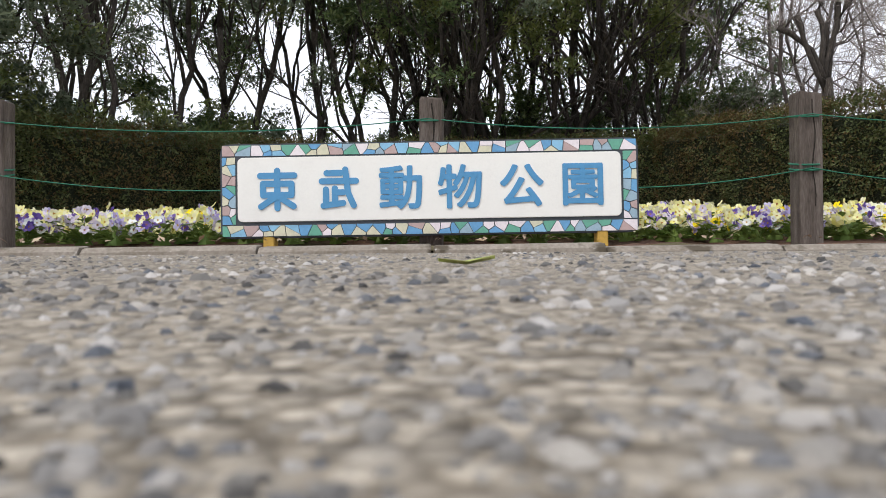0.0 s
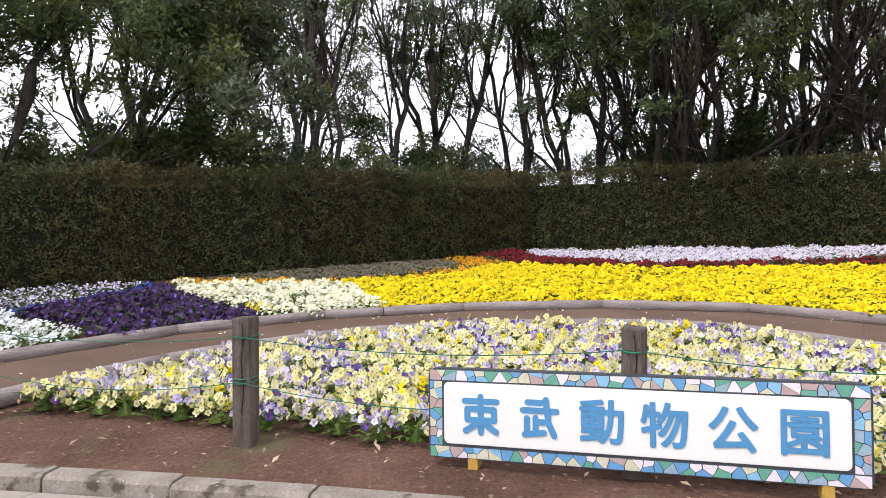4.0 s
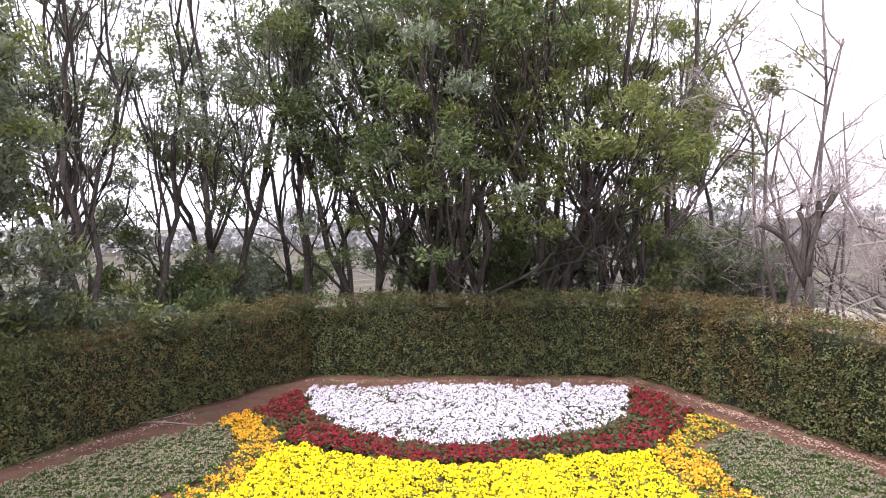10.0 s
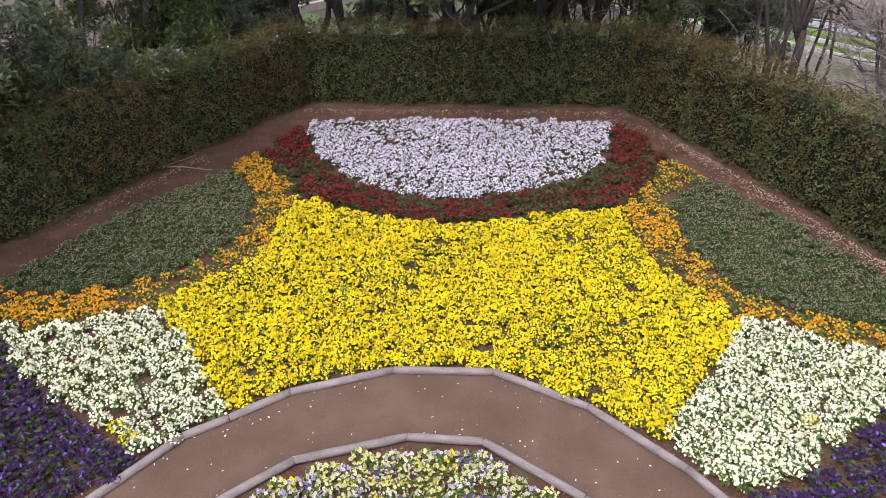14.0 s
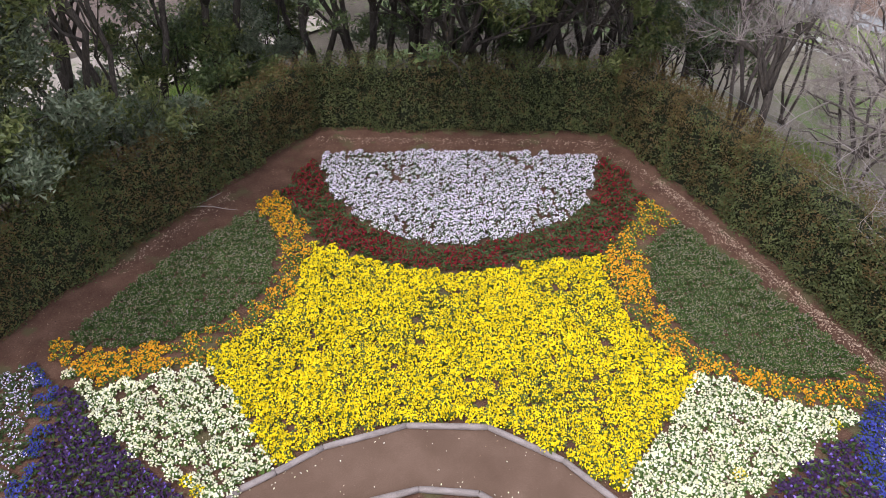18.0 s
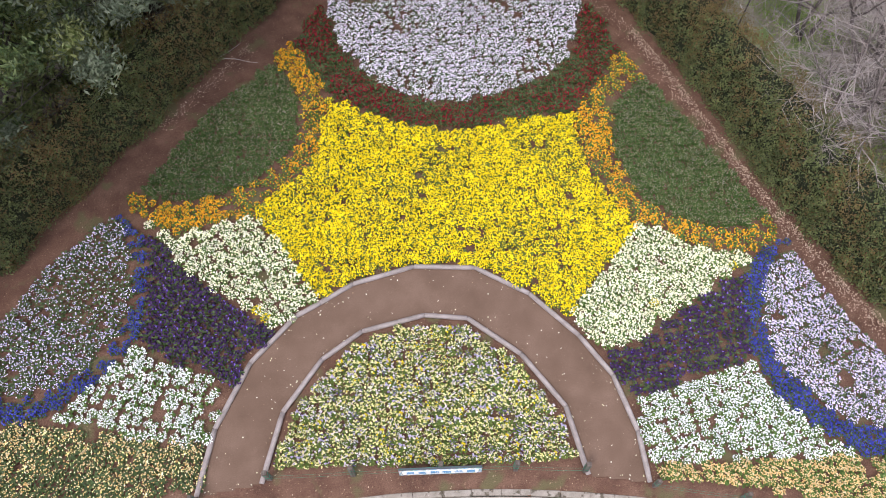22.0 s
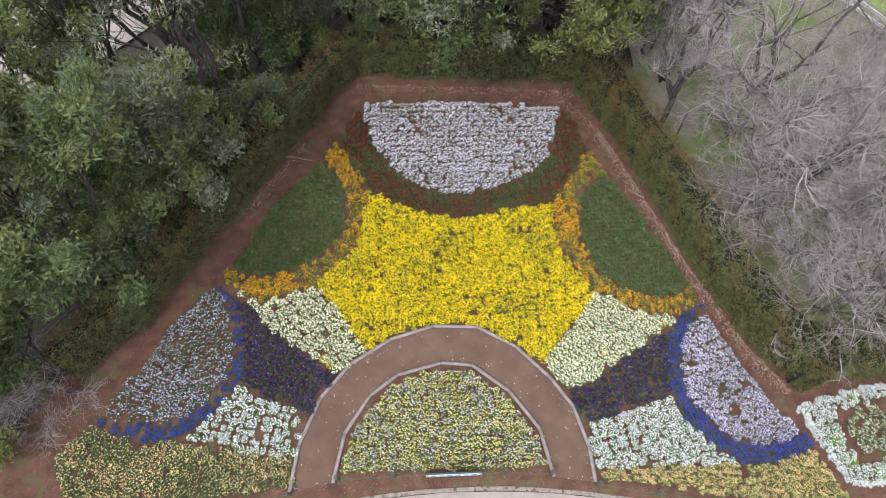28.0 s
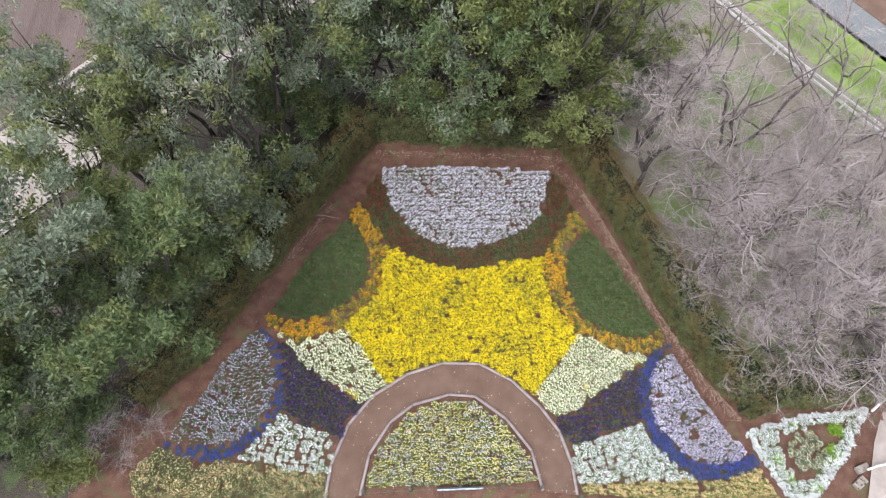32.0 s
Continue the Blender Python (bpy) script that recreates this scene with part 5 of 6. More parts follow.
def bare_tree(x, y, height, spread, seed, label, first=0.28, girth=0.15, levels=4, kids=(7, 6, 6, 7), lean=(0, 0), stems=1, fan=0.35):
    r = np.random.default_rng(seed)
    top = tagged(new("bare_tree"), label, "tree")
    top.location = (x, y, float(land_z(x, y)))
    wood, fine = Shape(), Shape()

    def grow(p0, d, L, rad, lev):
        d = d / np.linalg.norm(d)
        n = 5 if lev < 2 else 3 if lev < levels else 2
        t = np.linspace(0, 1, n)[:, None]
        path = p0 + d * t * L + np.vstack([[0, 0, 0], np.cumsum(r.normal(0, (0.05 if lev < 2 else 0.09) * L, (n - 1, 3)), axis=0)])
        path[:, 2] += (t[:, 0] ** 2) * L * (0.08 if lev < 2 else 0.02)
        (wood if lev < 2 else fine).add(*tube(path, rad * np.linspace(1, 0.45 if lev < levels else 0.25, n), 7 if lev == 0 else 5 if lev == 1 else 3))
        if lev >= levels:
            return
        for k in range(kids[lev]):
            f = r.uniform(first if lev == 0 else 0.25, 1.0)
            q = path[min(n - 2, int(f * (n - 1)))] * 1.0
            q = q + (path[min(n - 1, int(f * (n - 1)) + 1)] - q) * (f * (n - 1) % 1)
            side = r.normal(0, 1, 3)
            side -= side @ d * d
            side /= np.linalg.norm(side) + 1e-6
            out = d * r.uniform(0.35, 0.8) + side * (1.0 if lev == 0 else 0.75)
            out[2] += 0.12
            grow(q, out, L * r.uniform(0.42, 0.62) * (spread / height * 1.6 if lev == 0 else 1), rad * (0.42 if lev == 0 else 0.43), lev + 1)

    for k in range(stems):
        a = 2 * math.pi * k / max(stems, 1)
        d = np.array([lean[0] + fan * math.cos(a) * (stems > 1), lean[1] + fan * math.sin(a) * (stems > 1), 1.0])
        grow(np.array([0.1 * math.cos(a) * (stems > 1), 0.1 * math.sin(a) * (stems > 1), -0.15]), d, height * 0.72, girth, 0)
    o = new("trunk", wood.mesh("trunk", [M_BARE], True))
    o.parent = top
    o = tagged(new("brushwood", fine.mesh("brushwood", [M_TWIG])), kind="stuff")
    o.parent = top
    return top


bare_label = "leafless grey tree with a wide haze of fine twigs"
bare_tree(12.6, 10.2, 6.2, 4.6, 301, bare_label, 0.2, 0.13, kids=(11, 7, 7, 8), stems=3)
bare_tree(15.6, 5.6, 5.6, 4.6, 302, bare_label, 0.2, 0.12, kids=(11, 7, 7, 8), stems=3)
bare_tree(17.0, 9.6, 6.0, 4.6, 303, bare_label, 0.2, 0.12, kids=(10, 7, 7, 8), stems=3)
bare_tree(8.7, 14.6, 11.0, 2.4, 304, "tall leafless grey tree with slender stems over the hedge", 0.3, 0.06, kids=(9, 6, 6, 8), stems=5, fan=0.17)
bare_tree(13.0, 15.0, 6.6, 4.6, 305, bare_label, 0.2, 0.10, kids=(7, 6, 5, 5), stems=3)
bare_tree(10.9, 12.0, 5.0, 2.6, 307, bare_label, 0.3, 0.06, kids=(6, 5, 5, 5), stems=3)
bare_tree(7.7, 16.5, 4.6, 3.4, 308, "pale leafless tree with arching branches beside the hedge corner", 0.25, 0.05, kids=(7, 5, 5, 5), lean=(-0.25, 0), stems=3, fan=0.5)
bare_tree(11.0, 16.4, 9.5, 2.8, 309, "tall leafless grey tree with slender stems over the hedge", 0.3, 0.05, kids=(7, 5, 5, 5), stems=3, fan=0.2)
bare_tree(13.2, 6.4, 4.8, 3.6, 310, bare_label, 0.2, 0.08, kids=(8, 6, 6, 6), stems=3)
bare_tree(10.4, 8.4, 4.4, 3.4, 312, bare_label, 0.2, 0.07, kids=(8, 6, 6, 5), stems=3)
bare_tree(12.2, 5.3, 4.4, 3.4, 313, bare_label, 0.2, 0.07, kids=(8, 6, 6, 5), stems=3)
bare_tree(17.0, 14.0, 6.0, 4.6, 311, bare_label, 0.2, 0.1, kids=(9, 6, 6, 6), stems=3)
bare_tree(-12.5, 2.85, 1.7, 1.9, 306, "low brushwood of dead grey branches beside the hedge", 0.05, 0.03, levels=3, kids=(10, 7, 6), stems=4, fan=0.8)
bare_tree(-13.3, 1.9, 1.4, 1.6, 316, "low brushwood of dead grey branches beside the hedge", 0.05, 0.025, levels=3, kids=(9, 6, 6), stems=3, fan=0.8)


def pollard(x, y):
    r = np.random.default_rng(77)
    top = tagged(new("pollard_tree"), "hard-pruned tree with knobbly stubs rising over the hedge", "tree")
    top.location = (x, y, float(land_z(x, y)))
    sh, tw = Shape(), Shape()
    fork = np.array([0.02, 0, 2.8])
    sh.add(*tube(limb_path([0, 0, -0.15], fork, r, 0.15, 6), np.linspace(0.12, 0.085, 6), 8))
    for tip in ((-0.55, 0.1, 4.1), (-0.15, -0.1, 4.3), (0.28, 0.1, 4.35), (0.55, 0.0, 4.5), (-0.9, 0.2, 3.9), (0.15, 0.35, 4.0)):
        path = limb_path(fork - [0, 0, 0.15], np.array(tip), r, 0.3, 6)
        rad = np.array([0.07, 0.06, 0.05, 0.045, 0.06, 0.065])
        sh.add(*tube(path, rad, 7))
        for k in range(30):
            d = r.normal(0, 0.4, 3) + [0, 0, 0.55]
            w = r.normal(0, 0.12, (2, 3))
            L = r.uniform(0.5, 1.3)
            tw.add(*tube([path[-1] + r.normal(0, 0.03, 3), path[-1] + d * 0.4 * L + w[0], path[-1] + d * 0.75 * L + w[1], path[-1] + d * L + [0, 0, -0.05]], [0.007, 0.0055, 0.004, 0.002], 3))
    for nm, s, mm in (("trunk", sh, M_BARK), ("brushwood", tw, M_TWIG)):
        o = tagged(new(nm, s.mesh(nm, [mm], True)), kind="stuff" if nm == "brushwood" else "")
        o.parent = top
    return top


pollard(7.75, 11.5)

# ---- sign ----
SIGN_W, SIGN_H = 1.70, 0.385
sign = tagged(new("park_sign"), "long white board with blue characters in a painted mosaic border", "sign")
sign.matrix_basis = pose(0, 0, 0.09, -2.0, 0, 0.4)


def rounded_slab(w, h, depth, rad, y, z0=0.0, bevel=0.004):
    bm = bmesh.new()
    ring = []
    for cx, cz, a0 in ((w / 2 - rad, h / 2 - rad, 0), (-w / 2 + rad, h / 2 - rad, 90), (-w / 2 + rad, -h / 2 + rad, 180), (w / 2 - rad, -h / 2 + rad, 270)):
        for k in range(6):
            a = radians(a0 + 18 * k)
            ring.append((cx + rad * math.cos(a), cz + rad * math.sin(a)))
    f = [bm.verts.new((p, y, q + z0)) for p, q in ring]
    b = [bm.verts.new((p, y + depth, q + z0)) for p, q in ring]
    bm.faces.new(f)
    bm.faces.new(b[::-1])
    for i in range(len(f)):
        j = (i + 1) % len(f)
        bm.faces.new((f[j], f[i], b[i], b[j]))
    bmesh.ops.recalc_face_normals(bm, faces=bm.faces)
    if bevel:
        bmesh.ops.bevel(bm, geom=[e for e in bm.edges if abs(e.verts[0].co.y - e.verts[1].co.y) < 1e-6], offset=bevel, segments=2, affect="EDGES")
    return bm


part("board", rounded_slab(SIGN_W, SIGN_H, 0.05, 0.035, 0.0, SIGN_H / 2), M_GROUT, sign, "dark-edged board")
part("panel", rounded_slab(1.555, 0.262, 0.012, 0.022, -0.008, SIGN_H / 2 + 0.004, 0.002), M_WHITE, sign, "white painted panel")


def cells(seeds, rect):
    """Cells of a crazy paving: each seed's share of the rectangle, as a polygon."""
    x0, z0, x1, z1 = rect
    res = []
    for i, (sx, sz_) in enumerate(seeds):
        poly = [(x0, z0), (x1, z0), (x1, z1), (x0, z1)]
        for j, (tx, tz) in enumerate(seeds):
            if i == j or abs(tx - sx) > 0.25:
                continue
            mx, mz, dx, dz = (sx + tx) / 2, (sz_ + tz) / 2, tx - sx, tz - sz_
            cut = []
            for (ax, az), (bx, bz) in zip(poly, poly[1:] + poly[:1]):
                da, db = (ax - mx) * dx + (az - mz) * dz, (bx - mx) * dx + (bz - mz) * dz
                if da <= 0:
                    cut.append((ax, az))
                if (da < 0) != (db < 0):
                    s = da / (da - db)
                    cut.append((ax + s * (bx - ax), az + s * (bz - az)))
            poly = cut
        if len(poly) > 2:
            res.append(poly)
    return res


trng = random.Random(5)
inner_w, inner_h = 0.786, 0.135
ci = 0
for rect, nx_, nz_ in (((-0.842, 0.334, 0.842, 0.379), 29, 2), ((-0.842, 0.006, 0.842, 0.052), 29, 2), ((-0.842, 0.055, -0.786, 0.331), 2, 7), ((0.786, 0.055, 0.842, 0.331), 2, 7)):
    x0, z0, x1, z1 = rect
    seeds = [(x0 + (x1 - x0) * (i + 0.5 + trng.uniform(-0.42, 0.42) + (0.25 if j % 2 else -0.25) * (nx_ > 4)) / nx_, z0 + (z1 - z0) * (j + 0.5 + trng.uniform(-0.4, 0.4)) / nz_) for i in range(nx_) for j in range(nz_)]
    for poly in cells(seeds, rect):
        cx, cz = sum(p[0] for p in poly) / len(poly), sum(p[1] for p in poly) / len(poly)
        ins = []
        for x, z in poly:
            d = math.hypot(x - cx, z - cz) + 1e-9
            k = max(0.0, 1 - 0.0022 / d)
            ins.append((cx + (x - cx) * k, cz + (z - cz) * k))
        if max(p[0] for p in ins) - min(p[0] for p in ins) < 0.006:
            continue
        bm = bmesh.new()
        f = [bm.verts.new((x, -0.0035, z)) for x, z in ins]
        b = [bm.verts.new((x, 0.001, z)) for x, z in ins]
        bm.faces.new(f)
        for i in range(len(f)):
            bm.faces.new((f[(i + 1) % len(f)], f[i], b[i], b[(i + 1) % len(f)]))
        bmesh.ops.recalc_face_normals(bm, faces=bm.faces)
        ci += trng.choice((1, 2, 3, 3, 4))
        part("tile", bm, TILES[ci % len(TILES)], sign)


def capsule(bm, x0, z0, x1, z1, w, y, depth):
    """A flat bar with round ends from one point to another."""
    a = math.atan2(z1 - z0, x1 - x0)
    ring = [(x1 + w * math.cos(a + math.pi * (k / 6 - 0.5)), z1 + w * math.sin(a + math.pi * (k / 6 - 0.5))) for k in range(7)]
    ring += [(x0 + w * math.cos(a + math.pi * (k / 6 + 0.5)), z0 + w * math.sin(a + math.pi * (k / 6 + 0.5))) for k in range(7)]
    f = [bm.verts.new((p, y, q)) for p, q in ring]
    b = [bm.verts.new((p, y + depth, q)) for p, q in ring]
    bm.faces.new(f)
    for i in range(len(f)):
        j = (i + 1) % len(f)
        bm.faces.new((f[j], f[i], b[i], b[j]))


def strokes(name, cx, bars, size, w):
    for k, (x0, z0, x1, z1) in enumerate(bars):
        bm = bmesh.new()
        capsule(bm, cx + x0 * size, 0.196 + z0 * size, cx + x1 * size, 0.196 + z1 * size, w, -0.0115 - 0.0003 * k, 0.004 + 0.0003 * k)
        bmesh.ops.recalc_face_normals(bm, faces=bm.faces)
        part(name, bm, M_BLUE, sign)


def glyph(ch, cx):
    """One character in heavy strokes: the font's outline laid down several times, each a little aside."""
    cu = bpy.data.curves.new("character", "FONT")
    cu.body, cu.size, cu.align_x, cu.extrude = ch, 0.185, "CENTER", 0.0015
    tmp = bpy.data.objects.new("character", cu)
    scene.collection.objects.link(tmp)
    me = bpy.data.meshes.new_from_object(tmp.evaluated_get(bpy.context.evaluated_depsgraph_get()))
    bpy.data.objects.remove(tmp)
    bm, one = bmesh.new(), bmesh.new()
    one.from_mesh(me)
    xs, ys = [v.co.x for v in one.verts], [v.co.y for v in one.verts]
    mx, my = (min(xs) + max(xs)) / 2, (min(ys) + max(ys)) / 2
    one.free()
    for k in range(9):
        a = 2 * math.pi * k / 8
        n0 = len(bm.verts)
        bm.from_mesh(me)
        bm.verts.ensure_lookup_table()
        q = 0.0046 if k < 8 else 0.0
        for v in bm.verts[n0:]:
            v.co += Vector((q * math.cos(a) - mx, q * math.sin(a) - my, 0.00025 * k))
    ob = part("character", bm, M_BLUE, sign)
    ob.matrix_basis = pose(cx, -0.0095, 0.196, 90, 0, 0)
    return ob


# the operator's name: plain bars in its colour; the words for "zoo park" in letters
strokes("blue_bar", -0.615, [(-0.42, 0.34, 0.42, 0.34), (0, 0.46, 0, -0.46), (-0.35, 0.14, 0.35, 0.14), (-0.35, -0.14, 0.35, -0.14), (-0.35, 0.14, -0.35, -0.14), (0.35, 0.14, 0.35, -0.14), (-0.06, -0.2, -0.4, -0.42), (0.06, -0.2, 0.4, -0.42)], 0.165, 0.0125)
strokes("blue_bar", -0.365, [(-0.3, 0.38, 0.05, 0.38), (-0.42, 0.18, 0.42, 0.18), (-0.32, -0.02, -0.32, -0.38), (-0.1, 0.0, -0.1, -0.36), (-0.06, -0.1, 0.1, -0.1), (-0.38, -0.42, 0.1, -0.36), (0.16, 0.46, 0.22, -0.1), (0.22, -0.1, 0.36, -0.42)], 0.165, 0.0125)
for ch, cx in (("動", -0.115), ("物", 0.125), ("公", 0.375), ("園", 0.622)):
    glyph(ch, cx)
for x in (-0.655, 0.70):
    part("foot", box_bm(0.045, 0.07, 0.13, 0.004, 1, (x, 0.035, -0.045)), M_OCHRE, sign, "ochre painted wooden foot")

# ---- posts and rope ----


def post(x, y, h=0.66, w=0.095, seed=0, rot=0.0):
    r = random.Random(seed)
    top = tagged(new("fence_post"), "short weathered square timber post with a split face", "post", "posts along the bed front")
    z = float(soil_z(x, y))
    top.matrix_basis = pose(x, y, z, r.uniform(-1, 1), r.uniform(-1.2, 1.2), rot + r.uniform(-4, 4))
    bm = box_bm(w, w, h + 0.1, 0.008, 2, (0, 0, h / 2 - 0.05))
    for v in bm.verts:
        v.co.x += 0.004 * math.sin(v.co.z * 9 + seed)
        v.co.z += 0.008 * math.sin(v.co.x * 60 + seed) * (v.co.z > h * 0.8)
    part("timber", bm, M_POST, top)
    cr = bmesh.new()
    zz = [h * (0.25 + 0.07 * k) for k in range(11)]
    for a, b in zip(zz, zz[1:]):
        if a > h * 0.97:
            break
        xa, xb = 0.012 + 0.006 * math.sin(a * 25 + seed), 0.012 + 0.006 * math.sin(b * 25 + seed)
        k = 0.0025
        q = [cr.verts.new(c) for c in ((xa - k, -w / 2 - 0.0025, a), (xa + k, -w / 2 - 0.0025, a), (xb + k, -w / 2 - 0.0025, b), (xb - k, -w / 2 - 0.0025, b))]
        cr.faces.new(q)
    part("split", cr, M_CRACK, top, "dark drying split")
    for hh in (h * 0.85, h * 0.5, h * 0.5 + 0.022):
        an = np.linspace(0, 2 * np.pi, 13)
        rr = w * 0.62
        o = new("rope_loop", Shape().add(*tube(np.stack([rr * np.cos(an), rr * np.sin(an), hh + 0.01 * np.sin(an)], 1), np.full(13, 0.004), 5)).mesh("rope_loop", [M_ROPE], True))
        o.parent = top
    return (x, y, z, h)


def rope(p, q, lift, sag):
    a, b = np.array([p[0], p[1] - 0.055, p[2] + p[3] * lift]), np.array([q[0], q[1] - 0.055, q[2] + q[3] * lift])
    t = np.linspace(0, 1, 17)[:, None]
    pts = a * (1 - t) + b * t - np.array([0, 0, sag]) * 4 * t * (1 - t)
    o = new("rope", Shape().add(*tube(pts, np.full(17, 0.0023), 5)).mesh("rope", [M_ROPE], True))
    tagged(o, "thin green rope sagging between timber posts", "rope", "ropes along the bed front")


runs = [[(-3.5, 0.02), (-1.80, 0.05), (0.0, 0.10), (1.545, 0.06), (2.98, -0.02)],
        [(4.36, -0.36), (6.1, -0.66), (8.12, -1.0), (10.15, -1.5), (12.1, -2.1)],
        [(-4.95, -0.38), (-6.15, -0.55), (-7.6, -0.85), (-8.95, -1.25), (-10.5, -1.75), (-12.0, -2.2)]]
for k, line in enumerate(runs):
    ps = [post(x, y, 0.62 if k == 0 else 0.5, 0.095 if k == 0 else 0.08, 10 * k + i) for i, (x, y) in enumerate(line)]
    for p, q in zip(ps, ps[1:]):
        rope(p, q, 0.85, 0.05)
        rope(p, q, 0.5, 0.075)

# ---- fences, rail, river, distance ----


def wire_fence(line, h, label, strands=(0.95, 0.55)):
    top = tagged(new("wire_fence"), label, "fence")
    for i, (x, y) in enumerate(line):
        z = float(land_z(x, y))
        o = new("post", Shape().add(*tube([(x, y, z - 0.2), (x, y, z + h)], [0.022, 0.022], 8)).mesh("post", [M_RUSTY], True))
        o.parent = top
    for f in strands:
        pts = [(x, y, float(land_z(x, y)) + h * f) for x, y in line]
        o = new("wire", Shape().add(*tube(pts, np.full(len(pts), 0.008), 4)).mesh("wire", [M_WIRE], True))
        o.parent = top


wire_fence([(-3.6, 17.2), (-5.6, 14.6), (-7.3, 12.1), (-9.0, 9.9), (-10.5, 7.6), (-11.8, 5.6), (-13.2, 3.9)], 2.0, "wire fence on dark posts just outside the hedge")
wire_fence([(7.2, 15.4), (8.7, 11.8), (10.2, 9.2), (11.6, 6.8), (12.9, 4.8)], 1.7, "thin wire fence between hedge and bare trees")


def guard_rail(line, label):
    top = tagged(new("guard_rail"), label, "railing")
    for (x0, y0), (x1, y1) in zip(line, line[1:]):
        L = math.hypot(x1 - x0, y1 - y0)
        n = max(1, round(L / 2.0))
        for i in range(n):
            f = i / n
            x, y = x0 + (x1 - x0) * f, y0 + (y1 - y0) * f
            z = float(land_z(x, y))
            o = part("post", box_bm(0.09, 0.09, 1.0, 0.008, 1, (0, 0, 0.4)), M_RAIL, top)
            o.location = (x, y, z)
        a, b = (x0, y0, float(land_z(x0, y0))), (x1, y1, float(land_z(x1, y1)))
        for hh in (0.45, 0.82):
            o = part("bar", box_bm(L + 0.05, 0.05, 0.16, 0.01, 1), M_RAIL, top)
            o.matrix_basis = pose((x0 + x1) / 2, (y0 + y1) / 2, (a[2] + b[2]) / 2 + hh, 0, 0, math.degrees(math.atan2(y1 - y0, x1 - x0)))


guard_rail([(11.3, 28.6), (14.7, 23.8), (17.9, 19.2), (20.7, 15.4), (27.0, 6.6)], "white guard rail between trees and river bank")


def ribbon(name, line, w, z, mat, label, cat):
    L = np.array(line, float)
    d = np.gradient(L, axis=0)
    d /= np.linalg.norm(d, axis=1)[:, None]
    nrm = np.stack([-d[:, 1], d[:, 0]], 1)
    V = np.concatenate([np.column_stack([L + nrm * w / 2, np.full(len(L), z)]), np.column_stack([L - nrm * w / 2, np.full(len(L), z)])])
    k = len(L)
    F = [(i, i + 1, k + i + 1) for i in range(k - 1)] + [(i, k + i + 1, k + i) for i in range(k - 1)]
    return tagged(new(name, tri_mesh(name, V, F, None, [mat])), label, cat, kind="structure")


ribbon("river", [(10, 39.3), (14.5, 32.9), (20.1, 24.9), (23.1, 20.6), (30, 10.7), (40, -3.6)], 1.9, -1.13, M_WATER, "narrow grey river between grassy banks", "river")
ribbon("river_bank", [(11.8, 40.5), (16.3, 34.1), (21.9, 26.1), (24.9, 21.8), (31.8, 11.9), (41.8, -2.4)], 2.3, -1.12, M_PATH, "bare brown earth bank beyond the river", "bank")
ribbon("grass_verge", [(9.0, 36.9), (13.2, 30.8), (18.2, 23.6), (21.2, 19.3), (28.1, 9.4), (38.1, -4.9)], 3.2, -1.13, M_VERGE, "lush green grass verge between rail and river", "verge")
ribbon("field", [(-53.5, -0.2), (-40.0, 13.3), (-28.5, 24.8), (-14.5, 38.8)], 19.6, -1.14, M_FIELD, "bare ploughed brown field beyond the trees", "field")
ribbon("farm_track", [(-43, -7.6), (-30, 5.4), (-18.6, 16.8), (-6, 29.4)], 5.0, -1.12, M_GRAVEL, "pale gravelly track along the field", "track")
border = part("field_border", box_bm(60, 0.28, 0.45, 0.02, 2), M_GUTTER)
border.matrix_basis = pose(-24.0, 15.3, -1.12, 0, 0, 45)
tagged(border, "low weathered concrete border along the ploughed field", "border")

ribbon("paved_path", [(16.9, -2.6), (16.6, -0.9), (17.2, 0.4), (18.1, 2.0)], 3.6, 0.062, M_GUTTER, "pale concrete paving beside the triangular bed", "paving")
for x, y, w, d, h, a in ((14.86, 0.3, 0.5, 0.28, 0.2, 20), (14.66, -0.2, 0.52, 0.3, 0.18, 35)):
    block = part("stone_block", box_bm(w, d, h, 0.03, 2, (0, 0, h / 2)), M_KERB)
    block.matrix_basis = pose(x, y, float(soil_z(x, y)) - 0.02, 0, 2, a)
    tagged(block, "pinkish weathered concrete block lying on soil", "block", "blocks beside the paving")
for line, r_, lb in (([(14.93, 0.22, 0.3), (15.3, 0.34, 0.31), (15.8, 0.42, 0.33), (16.5, 0.5, 0.2)], 0.045, "bent white plastic pipe over the soil"), ([(15.78, 2.36, 0.16), (16.1, 2.6, 0.2), (16.5, 2.85, 0.22), (17.2, 3.1, 0.1)], 0.05, "white plastic pipe below the hedge")):
    tagged(new("pipe", Shape().add(*tube(line, np.full(4, r_), 8)).mesh("pipe", [M_RAIL], True)), lb, "pipe")

grng = np.random.default_rng(91)


